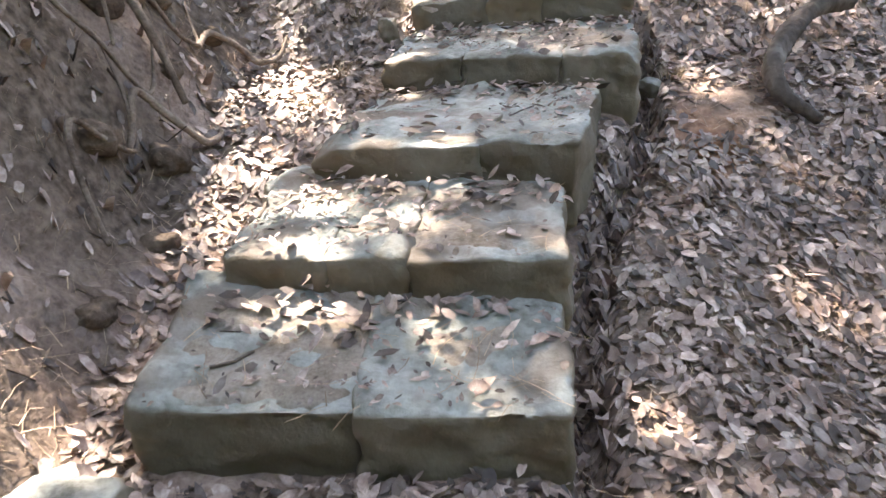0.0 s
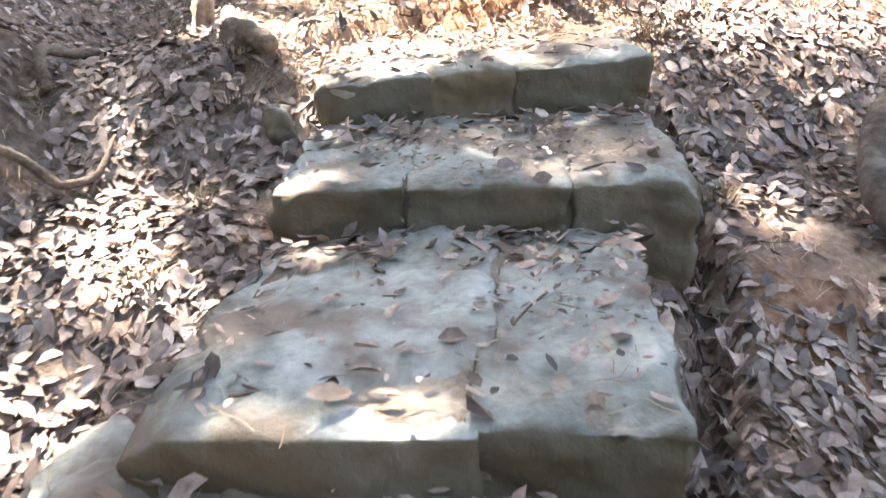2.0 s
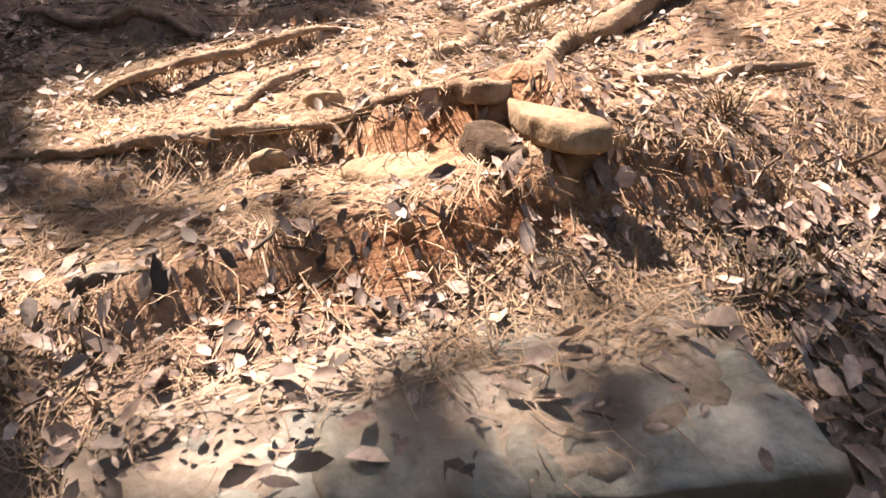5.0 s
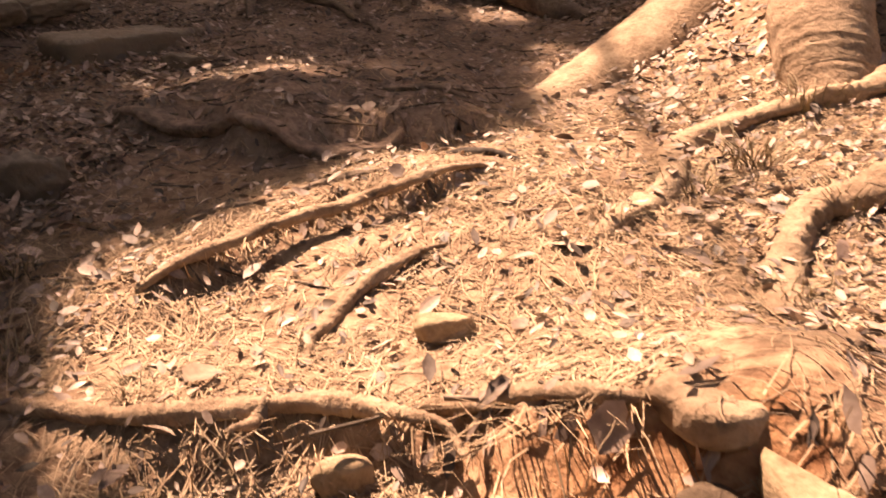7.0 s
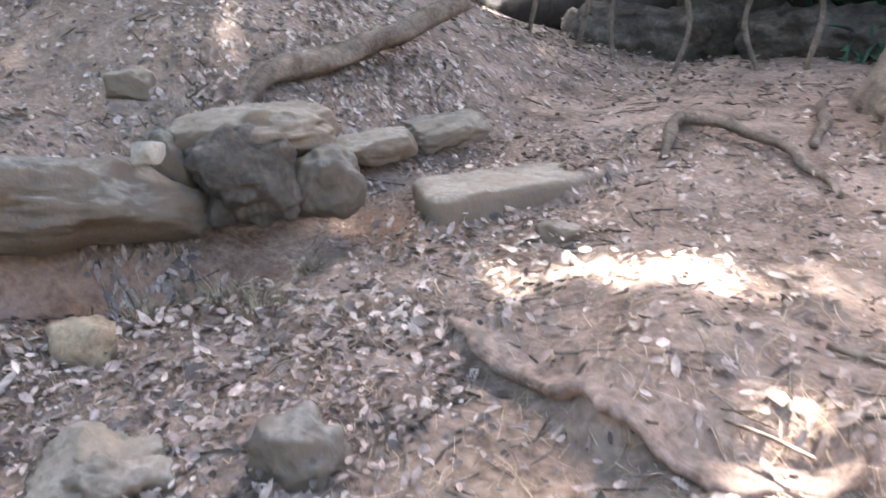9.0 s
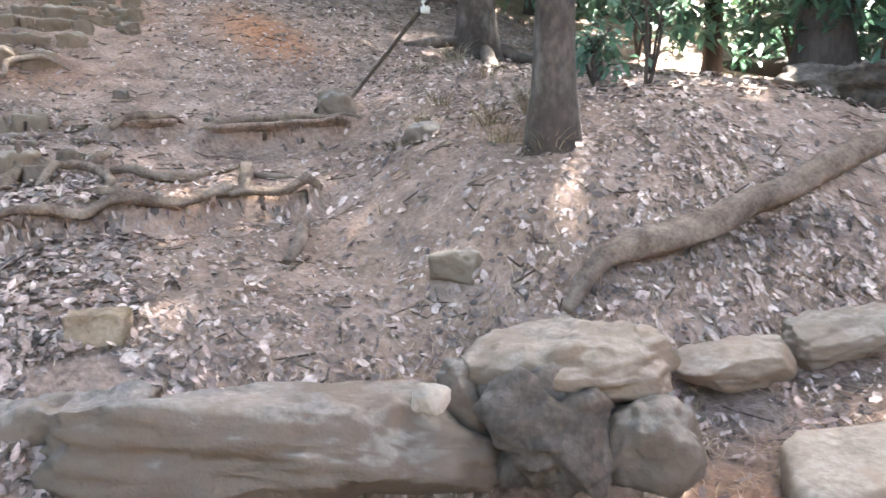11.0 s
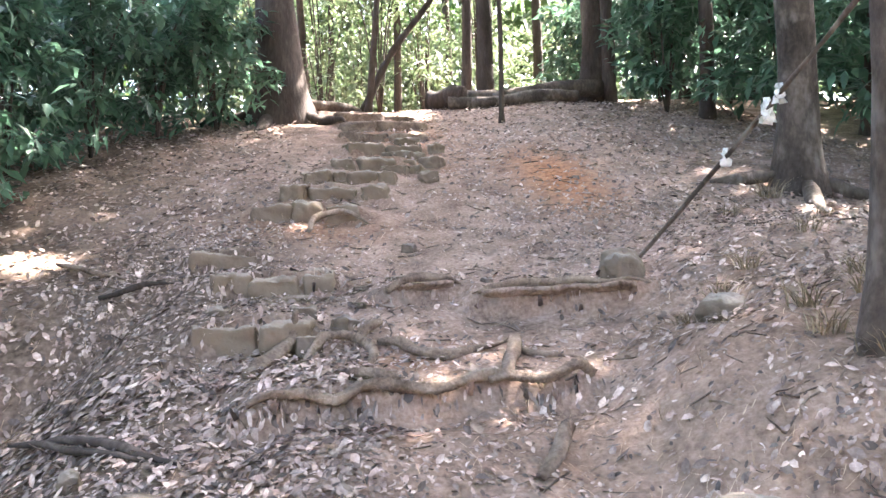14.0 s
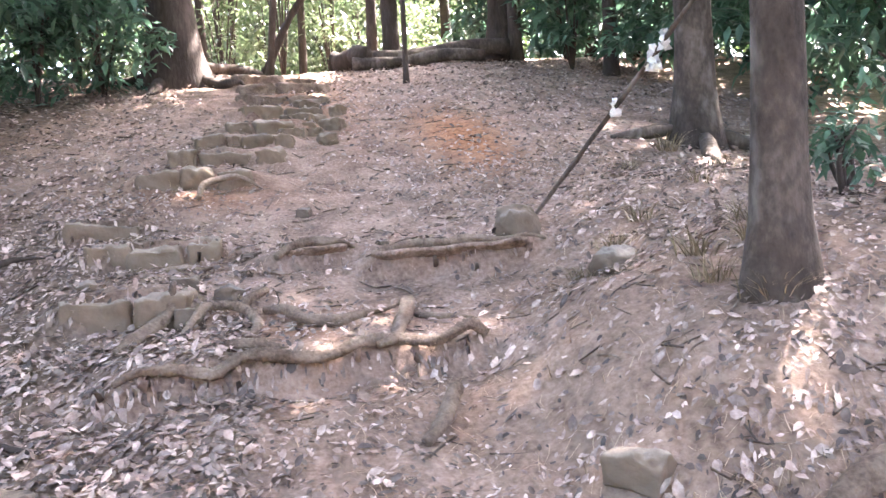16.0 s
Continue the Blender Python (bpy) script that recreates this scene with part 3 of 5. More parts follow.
for k, ((ax, ay), (bx, by), za, zb, depth, climb, cuts) in enumerate(STEPS):
    n = math.hypot(bx - ax, by - ay)
    turn = math.degrees(math.atan2(by - ay, bx - ax))
    lean = math.degrees(math.atan2(zb - za, n))
    step = thing("stone_step", (ax, ay, za - 0.35), "worn grey stone step with leaves and earth on its tread", "step", "lower stone steps")
    step.matrix_world = Matrix.Translation((ax, ay, za)) @ pose(0, 0, 0, 0, -lean, turn) @ pose(0, 0, 0, math.degrees(math.atan(climb)))
    for j, (s0, s1) in enumerate(zip(cuts, cuts[1:])):
        w, high = (s1 - s0) * n + 0.022, 0.34 + 0.02 * math.sin(3 * j + k)
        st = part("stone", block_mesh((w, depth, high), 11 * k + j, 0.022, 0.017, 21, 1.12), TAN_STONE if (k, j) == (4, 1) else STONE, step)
        st.matrix_basis = pose((s0 + s1) / 2 * n, depth / 2 + 0.018 * math.sin(5 * j + 2 * k), -high / 2 + 0.008 * math.sin(7 * j + k), 0.8 * math.sin(j + k), 0.7 * math.cos(4 * j + k), 1.2 * math.sin(j * 3 + k))
    bed = part("mortar", block_mesh((n - 0.06, depth - 0.05, 0.30), 500 + k, 0.03, 0.012, 13), MORTAR, step, "crumbling earthy mortar between the stones")
    bed.matrix_basis = pose(n / 2, depth / 2 + 0.01, -0.15 - 0.006)

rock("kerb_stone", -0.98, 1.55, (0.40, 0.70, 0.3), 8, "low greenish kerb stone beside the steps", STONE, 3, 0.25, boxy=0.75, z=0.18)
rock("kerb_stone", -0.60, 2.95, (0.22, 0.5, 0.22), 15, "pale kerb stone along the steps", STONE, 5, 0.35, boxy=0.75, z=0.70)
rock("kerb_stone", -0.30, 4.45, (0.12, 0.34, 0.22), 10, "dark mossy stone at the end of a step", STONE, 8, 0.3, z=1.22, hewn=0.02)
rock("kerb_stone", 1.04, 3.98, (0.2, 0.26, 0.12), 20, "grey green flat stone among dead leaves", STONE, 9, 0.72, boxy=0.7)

# bare roots and clods of the dark bank beside the steps
for k, (x, y, a, l) in enumerate(((-1.12, 2.5, 1.9, 0.7), (-1.2, 2.95, 1.2, 0.6), (-1.1, 3.35, 2.2, 0.7), (-1.3, 3.2, 1.5, 0.8), (-1.15, 3.8, 1.0, 0.6), (-1.25, 4.2, 2.0, 0.6), (-1.45, 2.7, 1.3, 0.8), (-1.5, 3.7, 1.7, 0.8), (-1.1, 4.5, 1.4, 0.5))):
    root(((x, y, -0.01), (x + 0.35 * l * math.cos(a + 0.4), y + 0.35 * l * math.sin(a + 0.4), 0.02), (x + 0.7 * l * math.cos(a - 0.2), y + 0.7 * l * math.sin(a - 0.2), 0.015), (x + l * math.cos(a), y + l * math.sin(a), -0.02)), 0.012 + 0.006 * (k % 3), "thin bare root on the dark earth bank", 0.6, seed=150 + k, group="roots of the dark bank")
for k, (x, y, q) in enumerate(((-1.05, 2.75, 0.16), (-1.12, 3.15, 0.2), (-1.2, 3.5, 0.15), (-1.06, 3.62, 0.12), (-1.3, 2.9, 0.22), (-1.18, 4.05, 0.16), (-1.4, 3.35, 0.2), (-1.1, 2.3, 0.14), (-1.35, 3.9, 0.18))):
    rock("clod", x, y, (q, q * 0.8, q * 0.65), 37 * k, "clod of dark brown earth on the bank", HUMUS, 160 + k, 0.45, boxy=0.3, rough=0.13, category="earth", group="clods of the dark bank")

# ---- bare roots, earth edges and stones of the sunny bank ----
root(((-0.42, 5.92, -0.02), (-0.32, 5.98), (-0.14, 6.10), (0.04, 6.21), (0.19, 6.28), (0.35, 6.38), (0.48, 6.42, -0.02)), 0.021, "long pale root across the dry bank", 0.0, STRAW_ROOT, seed=1, group="roots of the bank", squash=0.7, knobby=0.3)
root(((0.03, 5.62, -0.01), (0.04, 5.71), (0.11, 5.86), (0.21, 5.96), (0.30, 6.02, -0.01)), 0.018, "short bent root joining a longer one", 0.1, STRAW_ROOT, seed=2, group="roots of the bank", knobby=0.3)
root(((-0.60, 5.60), (-0.39, 5.53), (-0.2, 5.46), (-0.1, 5.46), (0.01, 5.47), (0.13, 5.45), (0.22, 5.42), (0.30, 5.36, 0.01), (0.33, 5.30, 0.0)), 0.022, "arched root over a rusty earth hollow", 0.2, STRAW_ROOT, seed=3, group="roots of the bank", knobby=0.28)
root(((0.27, 5.44, -0.01), (0.36, 5.39), (0.46, 5.33), (0.56, 5.28), (0.62, 5.27, -0.01)), 0.02, "thin root along the edge of the bank", 0.3, STRAW_ROOT, seed=4, group="roots of the bank", knobby=0.28)
root(((0.30, 6.62), (0.39, 6.54), (0.50, 6.46)), 0.02, "dark twig of root in the straw", 0.4, DARK_BARK, 5, group="roots of the bank")
root(((0.0, 5.47, 0.02), (-0.02, 5.43, -0.01), (-0.05, 5.36, 0.03)), 0.012, "root hanging down into the hollow", 0.2, STRAW_ROOT, seed=6, group="roots of the bank")
root(((0.62, 5.98, -0.03), (0.69, 6.07), (0.86, 6.31), (0.95, 6.57, 0.01), (1.17, 6.70, 0.02), (1.42, 6.70, 0.03), (1.6, 6.72, 0.03), (2.0, 6.9, 0.05)), 0.045, "gnarled root half buried in straw", -0.45, STRAW_ROOT, seed=8, ends=(0.4, 1.0), group="roots of the bank", knobby=0.3, squash=0.7)
root(((0.93, 5.58, -0.04), (0.96, 5.66), (1.03, 5.91, 0.01), (1.14, 6.07, 0.03), (1.33, 6.10, 0.04), (1.7, 6.3, 0.08)), 0.05, "thick straw-covered root with a shaded side", -0.35, STRAW_ROOT, seed=15, ends=(0.5, 1.0), group="roots of the bank", knobby=0.28, squash=0.8)
root(((1.08, 5.30), (1.25, 5.36), (1.45, 5.40), (1.7, 5.42)), 0.03, "bare root among dry leaves", 0.4, STRAW_ROOT, seed=9, group="roots of the bank")
root(((-0.33, 4.58, 0.05), (-0.42, 4.75, 0.02), (-0.50, 5.0), (-0.52, 5.25)), 0.05, "rough grey root edging the path", 0.4, seed=10, group="roots of the bank", ends=(0.8, 0.5))
root(((0.02, 7.30), (0.22, 7.22), (0.36, 7.12)), 0.012, "dry stick in the straw", 0.7, seed=12, name="stick", ends=(0.8, 0.5))
root(((-0.16, 6.33), (0.02, 6.40), (0.16, 6.47)), 0.014, "dry brown stick in the straw", 0.8, seed=13, name="stick", ends=(0.8, 0.5))
root(((-0.40, 6.22), (-0.28, 6.30), (-0.12, 6.33)), 0.012, "dry stick with peeled bark", 0.8, seed=14, name="stick", ends=(0.8, 0.5))
rock("stone", 0.30, 5.68, (0.13, 0.09, 0.07), 20, "small tan stone in the straw", TAN_ROCK, 12, 0.25)
rock("stone", 0.14, 5.35, (0.11, 0.06, 0.08), 10, "angular yellow stone under a root", TAN_ROCK, 13, 0.25, boxy=0.1, rough=0.03, z=1.75)
plate("flat_stone", ((0.30, 5.22), (0.36, 5.27), (0.48, 5.26), (0.62, 5.16), (0.74, 4.98), (0.62, 4.96), (0.42, 5.06)), 1.80, (0.14, 0.12), 0.10, "flat rusty tan stone at the foot of the bank", TAN_ROCK, 14, 0.008)
plate("earth_slab", ((0.71, 5.18), (0.77, 5.10), (0.88, 4.98), (0.89, 4.89), (0.79, 4.90), (0.72, 5.04)), 1.925, (0.10, 0.20), 0.06, "leaning tan slab with a pointed tip", TAN_ROCK, 15, 0.008)
plate("earth_slab", ((0.58, 5.27), (0.70, 5.36), (0.90, 5.42), (0.97, 5.40), (0.86, 5.28), (0.76, 5.19), (0.66, 5.16)), 1.99, (0.05, 0.06), 0.055, "overhanging crust of dry earth above a dark cleft", STRAW_ROOT, 16, 0.014)
# dark sheet standing in for the shade of the cleft
plate("earth_slab", ((0.60, 5.16), (0.72, 5.12), (0.74, 4.98), (0.64, 5.0)), 1.87, (0.02, 0.3), 0.09, "dark earth-coloured sheet for the shade under a crust", HUMUS, 18, 0.014)
rock("stump", -0.62, 5.05, (0.11, 0.13, 0.30), 10, "sunlit pale broken stump beside the path", STRAW_ROOT, 17, 0.25, boxy=0.3, rough=0.16, z=1.56, category="stump")
rock("stump", -0.46, 4.80, (0.15, 0.24, 0.22), 30, "rotten mossy stump beside the path", ROOT, 18, 0.35, boxy=0.3, rough=0.16, z=1.52, category="stump")
rock("stone", -0.16, 4.88, (0.16, 0.10, 0.12), 5, "small square stone in the earth edge", GREY_ROCK, 19, 0.4, boxy=0.8, z=1.60)

# ---- flat ledge and boulders beside the bank ----
crust(((-0.95, 7.14), (-0.68, 6.99), (-0.40, 6.86), (-0.23, 6.82), (0.0, 6.86), (0.14, 6.89)), "trodden earth shelf with a ragged overhanging edge", EARTH, 74, 0.045, 0.03, 0.10, 0.0)
rock("boulder", -0.94, 6.50, (0.24, 0.22, 0.2), 15, "rounded brown boulder in the shade", GREY_ROCK, 21, 0.42, boxy=0.25, rough=0.12)
rock("rock", -1.32, 6.26, (0.34, 0.30, 0.2), 30, "tan moss-stained rock with dead leaves", STEP_ROCK, 22, 0.6, boxy=0.35, rough=0.2, cuts=4)
rock("rock", -1.80, 6.56, (0.20, 0.16, 0.16), 30, "small orange tan rock among leaves", TAN_ROCK, 23, 0.3, boxy=0.35)
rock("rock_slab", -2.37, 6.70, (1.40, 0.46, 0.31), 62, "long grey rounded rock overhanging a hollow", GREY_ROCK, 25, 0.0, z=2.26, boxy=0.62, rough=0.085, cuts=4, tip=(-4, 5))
root(((-1.99, 6.86, 0.16), (-1.95, 6.88, 0.06), (-1.88, 6.90, 0.0)), 0.016, "pale root hanging from under a rock", 0.2, seed=24, ends=(0.9, 0.5))
root(((-1.93, 6.98, 0.16), (-1.91, 7.0, 0.07), (-1.89, 7.02, 0.0)), 0.012, "thin root hanging from under a rock", 0.2, seed=26, ends=(0.9, 0.5))
rock("rock_slab", -2.84, 6.20, (0.5, 0.4, 0.2), 60, "shaded grey rock slab among leaves", GREY_ROCK, 26, 0.3, z=2.40, hewn=0.045)
# the body's dark colour stands in for the shade inside the hollow
boulder = thing("boulder", (-1.98, 7.42, 2.38), "jagged grey boulder with a dark-painted hollow and pale cap", "rock")
for nm, place, size, turn, mt, bx, rg, lb in (("body", (0.03, -0.05, 0.08), (0.38, 0.40, 0.34), 50, DARK_ROCK, 0.45, 0.10, "rock face coloured dark for a hollow's shade"), ("cap", (-0.06, 0.07, 0.21), (0.66, 0.46, 0.24), 52, STEP_ROCK, 0.3, 0.10, "pale rounded rock cap"),
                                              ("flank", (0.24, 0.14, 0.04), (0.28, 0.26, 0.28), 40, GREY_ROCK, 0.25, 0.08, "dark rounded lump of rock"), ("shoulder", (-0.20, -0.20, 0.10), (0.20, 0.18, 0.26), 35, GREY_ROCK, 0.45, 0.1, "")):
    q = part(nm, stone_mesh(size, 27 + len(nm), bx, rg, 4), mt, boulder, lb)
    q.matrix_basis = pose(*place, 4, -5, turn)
AVOID.append((-1.98, 7.42, 0.3))
rock("rock_slab", -1.98, 8.18, (0.44, 0.26, 0.15), 62, "pale flat rock slab on the slope", STEP_ROCK, 28, 0.25, z=2.45, boxy=0.5, rough=0.07, cuts=4, tip=(8, -5))
rock("rock_slab", -1.90, 8.66, (0.46, 0.26, 0.16), 62, "pale wedge of rock on the slope", STEP_ROCK, 29, 0.25, z=2.49, boxy=0.5, rough=0.07, cuts=4, tip=(8, -8))
plate("rock_slab", ((-1.64, 7.96), (-1.44, 7.74), (-1.33, 7.72), (-1.29, 7.86), (-1.22, 8.05), (-1.06, 8.38), (-0.94, 8.72), (-1.08, 8.90), (-1.36, 8.60), (-1.55, 8.25)), 2.40, (-0.04, 0.05), 0.17, "long pale rock edge with rusty earth below", STEP_ROCK, 30, 0.016)
rock("stone", -0.92, 7.86, (0.17, 0.12, 0.09), 20, "pale crumbling stone on trodden earth", STEP_ROCK, 38, 0.3, boxy=0.4, rough=0.12)
rock("stone", -2.08, 7.04, (0.10, 0.075, 0.075), 20, "small white square stone on a rock", material("white_stone", (0.24, 0.195, 0.15), (0.35, 0.295, 0.24), (0.46, 0.40, 0.34), 9, 0.9, 0.5), 31, 0.15, z=2.53, hewn=0.008)
rock("stone", -2.98, 7.66, (0.19, 0.14, 0.12), 40, "pale loose stone among leaves", STEP_ROCK, 32, 0.35, hewn=0.016)
rock("stone", -3.12, 6.30, (0.22, 0.15, 0.14), 70, "yellowish squared stone among leaves", TAN_ROCK, 33, 0.3, hewn=0.015)
rock("stone", -3.40, 5.72, (0.30, 0.18, 0.13), 70, "dark stone with dry grass over it", DARK_ROCK, 34, 0.45, hewn=0.015)
rock("stone", -3.74, 5.38, (0.10, 0.09, 0.09), 10, "small white stone on leaves", GREY_ROCK, 35, 0.2)
root(((-2.50, 7.86, -0.02), (-2.51, 8.1, 0.03), (-2.47, 8.42, 0.03), (-2.45, 8.72, 0.06), (-2.41, 9.02, 0.08), (-2.40, 9.32, 0.18), (-2.38, 9.55, 0.24)), 0.07, "thick bare brown root snaking up the slope", 0.45, seed=21, ends=(0.35, 0.9), knobby=0.22)
root(((2.08, 4.23, 0.12), (1.79, 4.1, 0.14), (1.58, 3.84, 0.10), (1.5, 3.58, 0.04), (1.60, 3.42)), 0.05, "grey curved root beside the steps", 0.6, BARK, 22, ends=(1.0, 0.6))

# ---- upper slope: roots, steps and stones ----
root(((-4.01, 6.0, 0.0), (-4.04, 6.10, 0.02), (-4.05, 6.22, 0.0), (-4.05, 6.36, -0.035), (-4.09, 6.47, 0.015), (-4.06, 6.58, 0.03), (-4.05, 6.71, 0.0), (-4.07, 6.83, -0.01), (-4.11, 6.95, 0.0), (-4.14, 7.08, 0.0), (-4.12, 7.2, 0.01), (-4.11, 7.32, 0.015), (-4.12, 7.46, 0.05), (-4.16, 7.54, 0.0)), 0.029, "long bare root crossing the path", 0.3, seed=31, ends=(0.6, 0.9), group="roots of the slope", knobby=0.35)
root(((-4.12, 7.04, -0.01), (-4.17, 7.12), (-4.35, 7.21, 0.01), (-4.54, 7.26, 0.04), (-4.60, 7.27, 0.02)), 0.032, "bare root climbing to a knot", 0.3, seed=32, ends=(0.6, 1.0), group="roots of the slope", knobby=0.3)
root(((-4.72, 6.58, -0.01), (-4.60, 6.70, 0.03), (-4.50, 6.78, 0.01), (-4.45, 6.93), (-4.55, 7.08), (-4.64, 7.24, 0.01)), 0.03, "humped bare root in trodden earth", 0.3, seed=33, group="roots of the slope", knobby=0.3)
root(((-4.54, 7.26, 0.01), (-4.44, 7.38), (-4.40, 7.56, -0.02)), 0.022, "thin root running from a knot", 0.3, seed=34, group="roots of the slope")
root(((-4.44, 5.95, -0.01), (-4.50, 6.0), (-4.60, 6.06, 0.02), (-4.72, 6.13, 0.06), (-4.82, 6.17, 0.04)), 0.04, "bare forked root among stones", 0.3, seed=35, group="roots of the slope", knobby=0.25)
root(((-4.50, 6.22, -0.01), (-4.66, 6.27, 0.03), (-4.74, 6.36, 0.03), (-4.72, 6.47, 0.02), (-4.60, 6.54, 0.01), (-4.44, 6.52), (-4.38, 6.46, -0.01)), 0.026, "looped bare root in trodden earth", 0.3, seed=36, group="roots of the slope", knobby=0.3)
root(((-4.26, 6.40, -0.01), (-4.24, 6.52, 0.01), (-4.25, 6.68, -0.01)), 0.034, "short bare root in the earth", 0.2, seed=37, group="roots of the slope", knobby=0.25)
root(((-4.86, 6.60, 0.02), (-4.76, 6.52, 0.02), (-4.66, 6.47, -0.02)), 0.03, "short root bending down between stones", 0.3, seed=46, group="roots of the slope")
root(((-3.50, 7.10, -0.01), (-3.62, 7.21, 0.02), (-3.74, 7.30, 0.04)), 0.032, "short upright stub of root", 0.4, seed=38, ends=(0.7, 0.9))
root(((-5.24, 6.66, -0.02), (-5.29, 6.76), (-5.34, 6.88, 0.01), (-5.39, 7.04), (-5.42, 7.12, -0.02)), 0.034, "dark root along an earth edge", 0.2, seed=39, group="roots of the slope", knobby=0.3)
crust(((-5.29, 6.70), (-5.33, 6.88), (-5.38, 7.08)), "dark undercut edge of rusty earth", EARTH, 82, 0.05, 0.025, 0.10, 0.0)
root(((-5.12, 7.18, -0.01), (-5.09, 7.30), (-5.08, 7.45, 0.01), (-5.02, 7.6), (-4.94, 7.74, 0.01), (-4.86, 7.88), (-4.80, 8.10, 0.0)), 0.03, "root over a dark earth hollow", 0.3, seed=40, group="roots of the slope", knobby=0.3)
crust(((-5.10, 7.20), (-5.06, 7.42), (-4.98, 7.66), (-4.88, 7.86), (-4.82, 8.02)), "overhanging lip above a dark rusty hollow", EARTH, 83, 0.08, 0.03, 0.12, 0.004)
root(((-6.78, 6.18, -0.01), (-6.92, 6.23, 0.06), (-7.0, 6.38, 0.10), (-6.98, 6.52, 0.08), (-6.92, 6.64, 0.0)), 0.03, "arched root over rusty earth", 0.3, seed=41, group="roots of the slope")
root(((-5.44, 5.98, -0.01), (-5.43, 6.14, 0.01), (-5.46, 6.36, 0.0)), 0.025, "low root at the foot of a step", 0.3, seed=47, group="roots of the slope")
root(((-4.18, 5.16), (-3.90, 5.50), (-3.72, 5.80)), 0.022, "dark fallen branch on leaves", 0.9, DARK_BARK, 42, "fallen_branch")
root(((-4.55, 4.86), (-4.0, 5.3), (-3.70, 5.76)), 0.018, "thin fallen branch on leaves", 0.9, DARK_BARK, 43, "fallen_branch")
root(((-5.65, 4.95), (-5.75, 5.15), (-5.80, 5.36)), 0.022, "short fallen branch on leaves", 0.9, DARK_BARK, 44, "fallen_branch")
root(((-6.3, 4.5), (-6.1, 4.8), (-5.9, 5.1)), 0.02, "fallen branch beside the path", 0.9, ROOT, 45, "fallen_branch")

for k, ((ax, ay), (bx, by), rise, count) in enumerate(UPPER):
    n = math.hypot(bx - ax, by - ay)
    turn = math.degrees(math.atan2(by - ay, bx - ax))
    z0 = max(z_at(ax - 0.06, ay), z_at(bx - 0.06, by)) + 0.02 - rise
    step = thing("stone_step", (ax, ay, z0), "uneven grey stone step set in the earth" if k < 8 else "low weathered timber and earth step", "step", "upper stone steps")
    step.matrix_world = pose(ax, ay, z0, 0, 0, turn)
    cut = n * (np.arange(count + 1) + np.r_[0, 0.22 * np.sin(3.7 * k + 2.3 * np.arange(1, count)), 0]) / count
    for j in range(count):
        w = cut[j + 1] - cut[j] - 0.004
        high = rise + 0.2
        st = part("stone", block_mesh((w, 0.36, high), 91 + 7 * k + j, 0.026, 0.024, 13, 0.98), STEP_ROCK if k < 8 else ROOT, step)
        st.matrix_basis = pose((cut[j] + cut[j + 1]) / 2, 0.13 + 0.02 * math.sin(4 * j + k), rise - high / 2 + 0.014 * math.sin(3 * j + 2 * k), 2 * math.sin(j), 2 * math.cos(3 * j + k), 4 * math.sin(2 * j + k))
for q in range(9):
    a, b = UPPER[5 + q % 2][1], 0.25 + 0.12 * q
    rock("stone", a[0] + 0.1 * math.sin(q * 2.0) - 0.12 * q, a[1] + 0.12 + 0.16 * math.cos(q * 1.3), (0.22 + 0.06 * math.sin(q), 0.17, 0.16), 40 * q, "grey stone beside the steps", STEP_ROCK, 50 + q, 0.5, hewn=0.018, group="stones beside the upper steps")
for q, (x, y, s) in enumerate(((-4.76, 6.24, 0.18), (-5.06, 5.74, 0.14), (-5.02, 6.2, 0.14), (-4.95, 6.42, 0.15), (-5.2, 6.5, 0.10), (-5.47, 6.52, 0.10), (-5.45, 7.3, 0.08), (-6.4, 6.9, 0.12), (-5.7, 6.75, 0.12))):
    rock("stone", x, y, (s, s * 0.8, s * 0.6), 50 * q, "grey stone among bare roots", GREY_ROCK, 70 + q, 0.42, hewn=0.018, group="stones among the roots")
rock("boulder", -4.98, 8.0, (0.22, 0.24, 0.26), 20, "dark earthy stone on an earth edge", GREY_ROCK, 81, 0.4, boxy=0.35, rough=0.08)
rock("boulder", -4.32, 8.26, (0.26, 0.22, 0.2), 20, "round earth-covered stone under dry grass", GREY_ROCK, 82, 0.4, boxy=0.3)

# leaning pole with rags
POLE_FOOT, POLE_TOP = Vector((-5.24, 8.17, 3.52)), Vector((-2.56, 8.58, 5.17))
pole = thing("leaning_pole", POLE_FOOT, "thin leaning wooden pole with white rags tied on", "pole")
p = spline([POLE_FOOT + (POLE_TOP - POLE_FOOT) * t + Vector((0, 0, -0.03 * math.sin(3.1 * t))) for t in (0, 0.3, 0.6, 1)], 24)
rows = np.c_[p - np.array(POLE_FOOT), np.linspace(0.013, 0.010, 24)]
part("shaft", tube_mesh(rows, 8, 5, 0.2), BARK, pole)


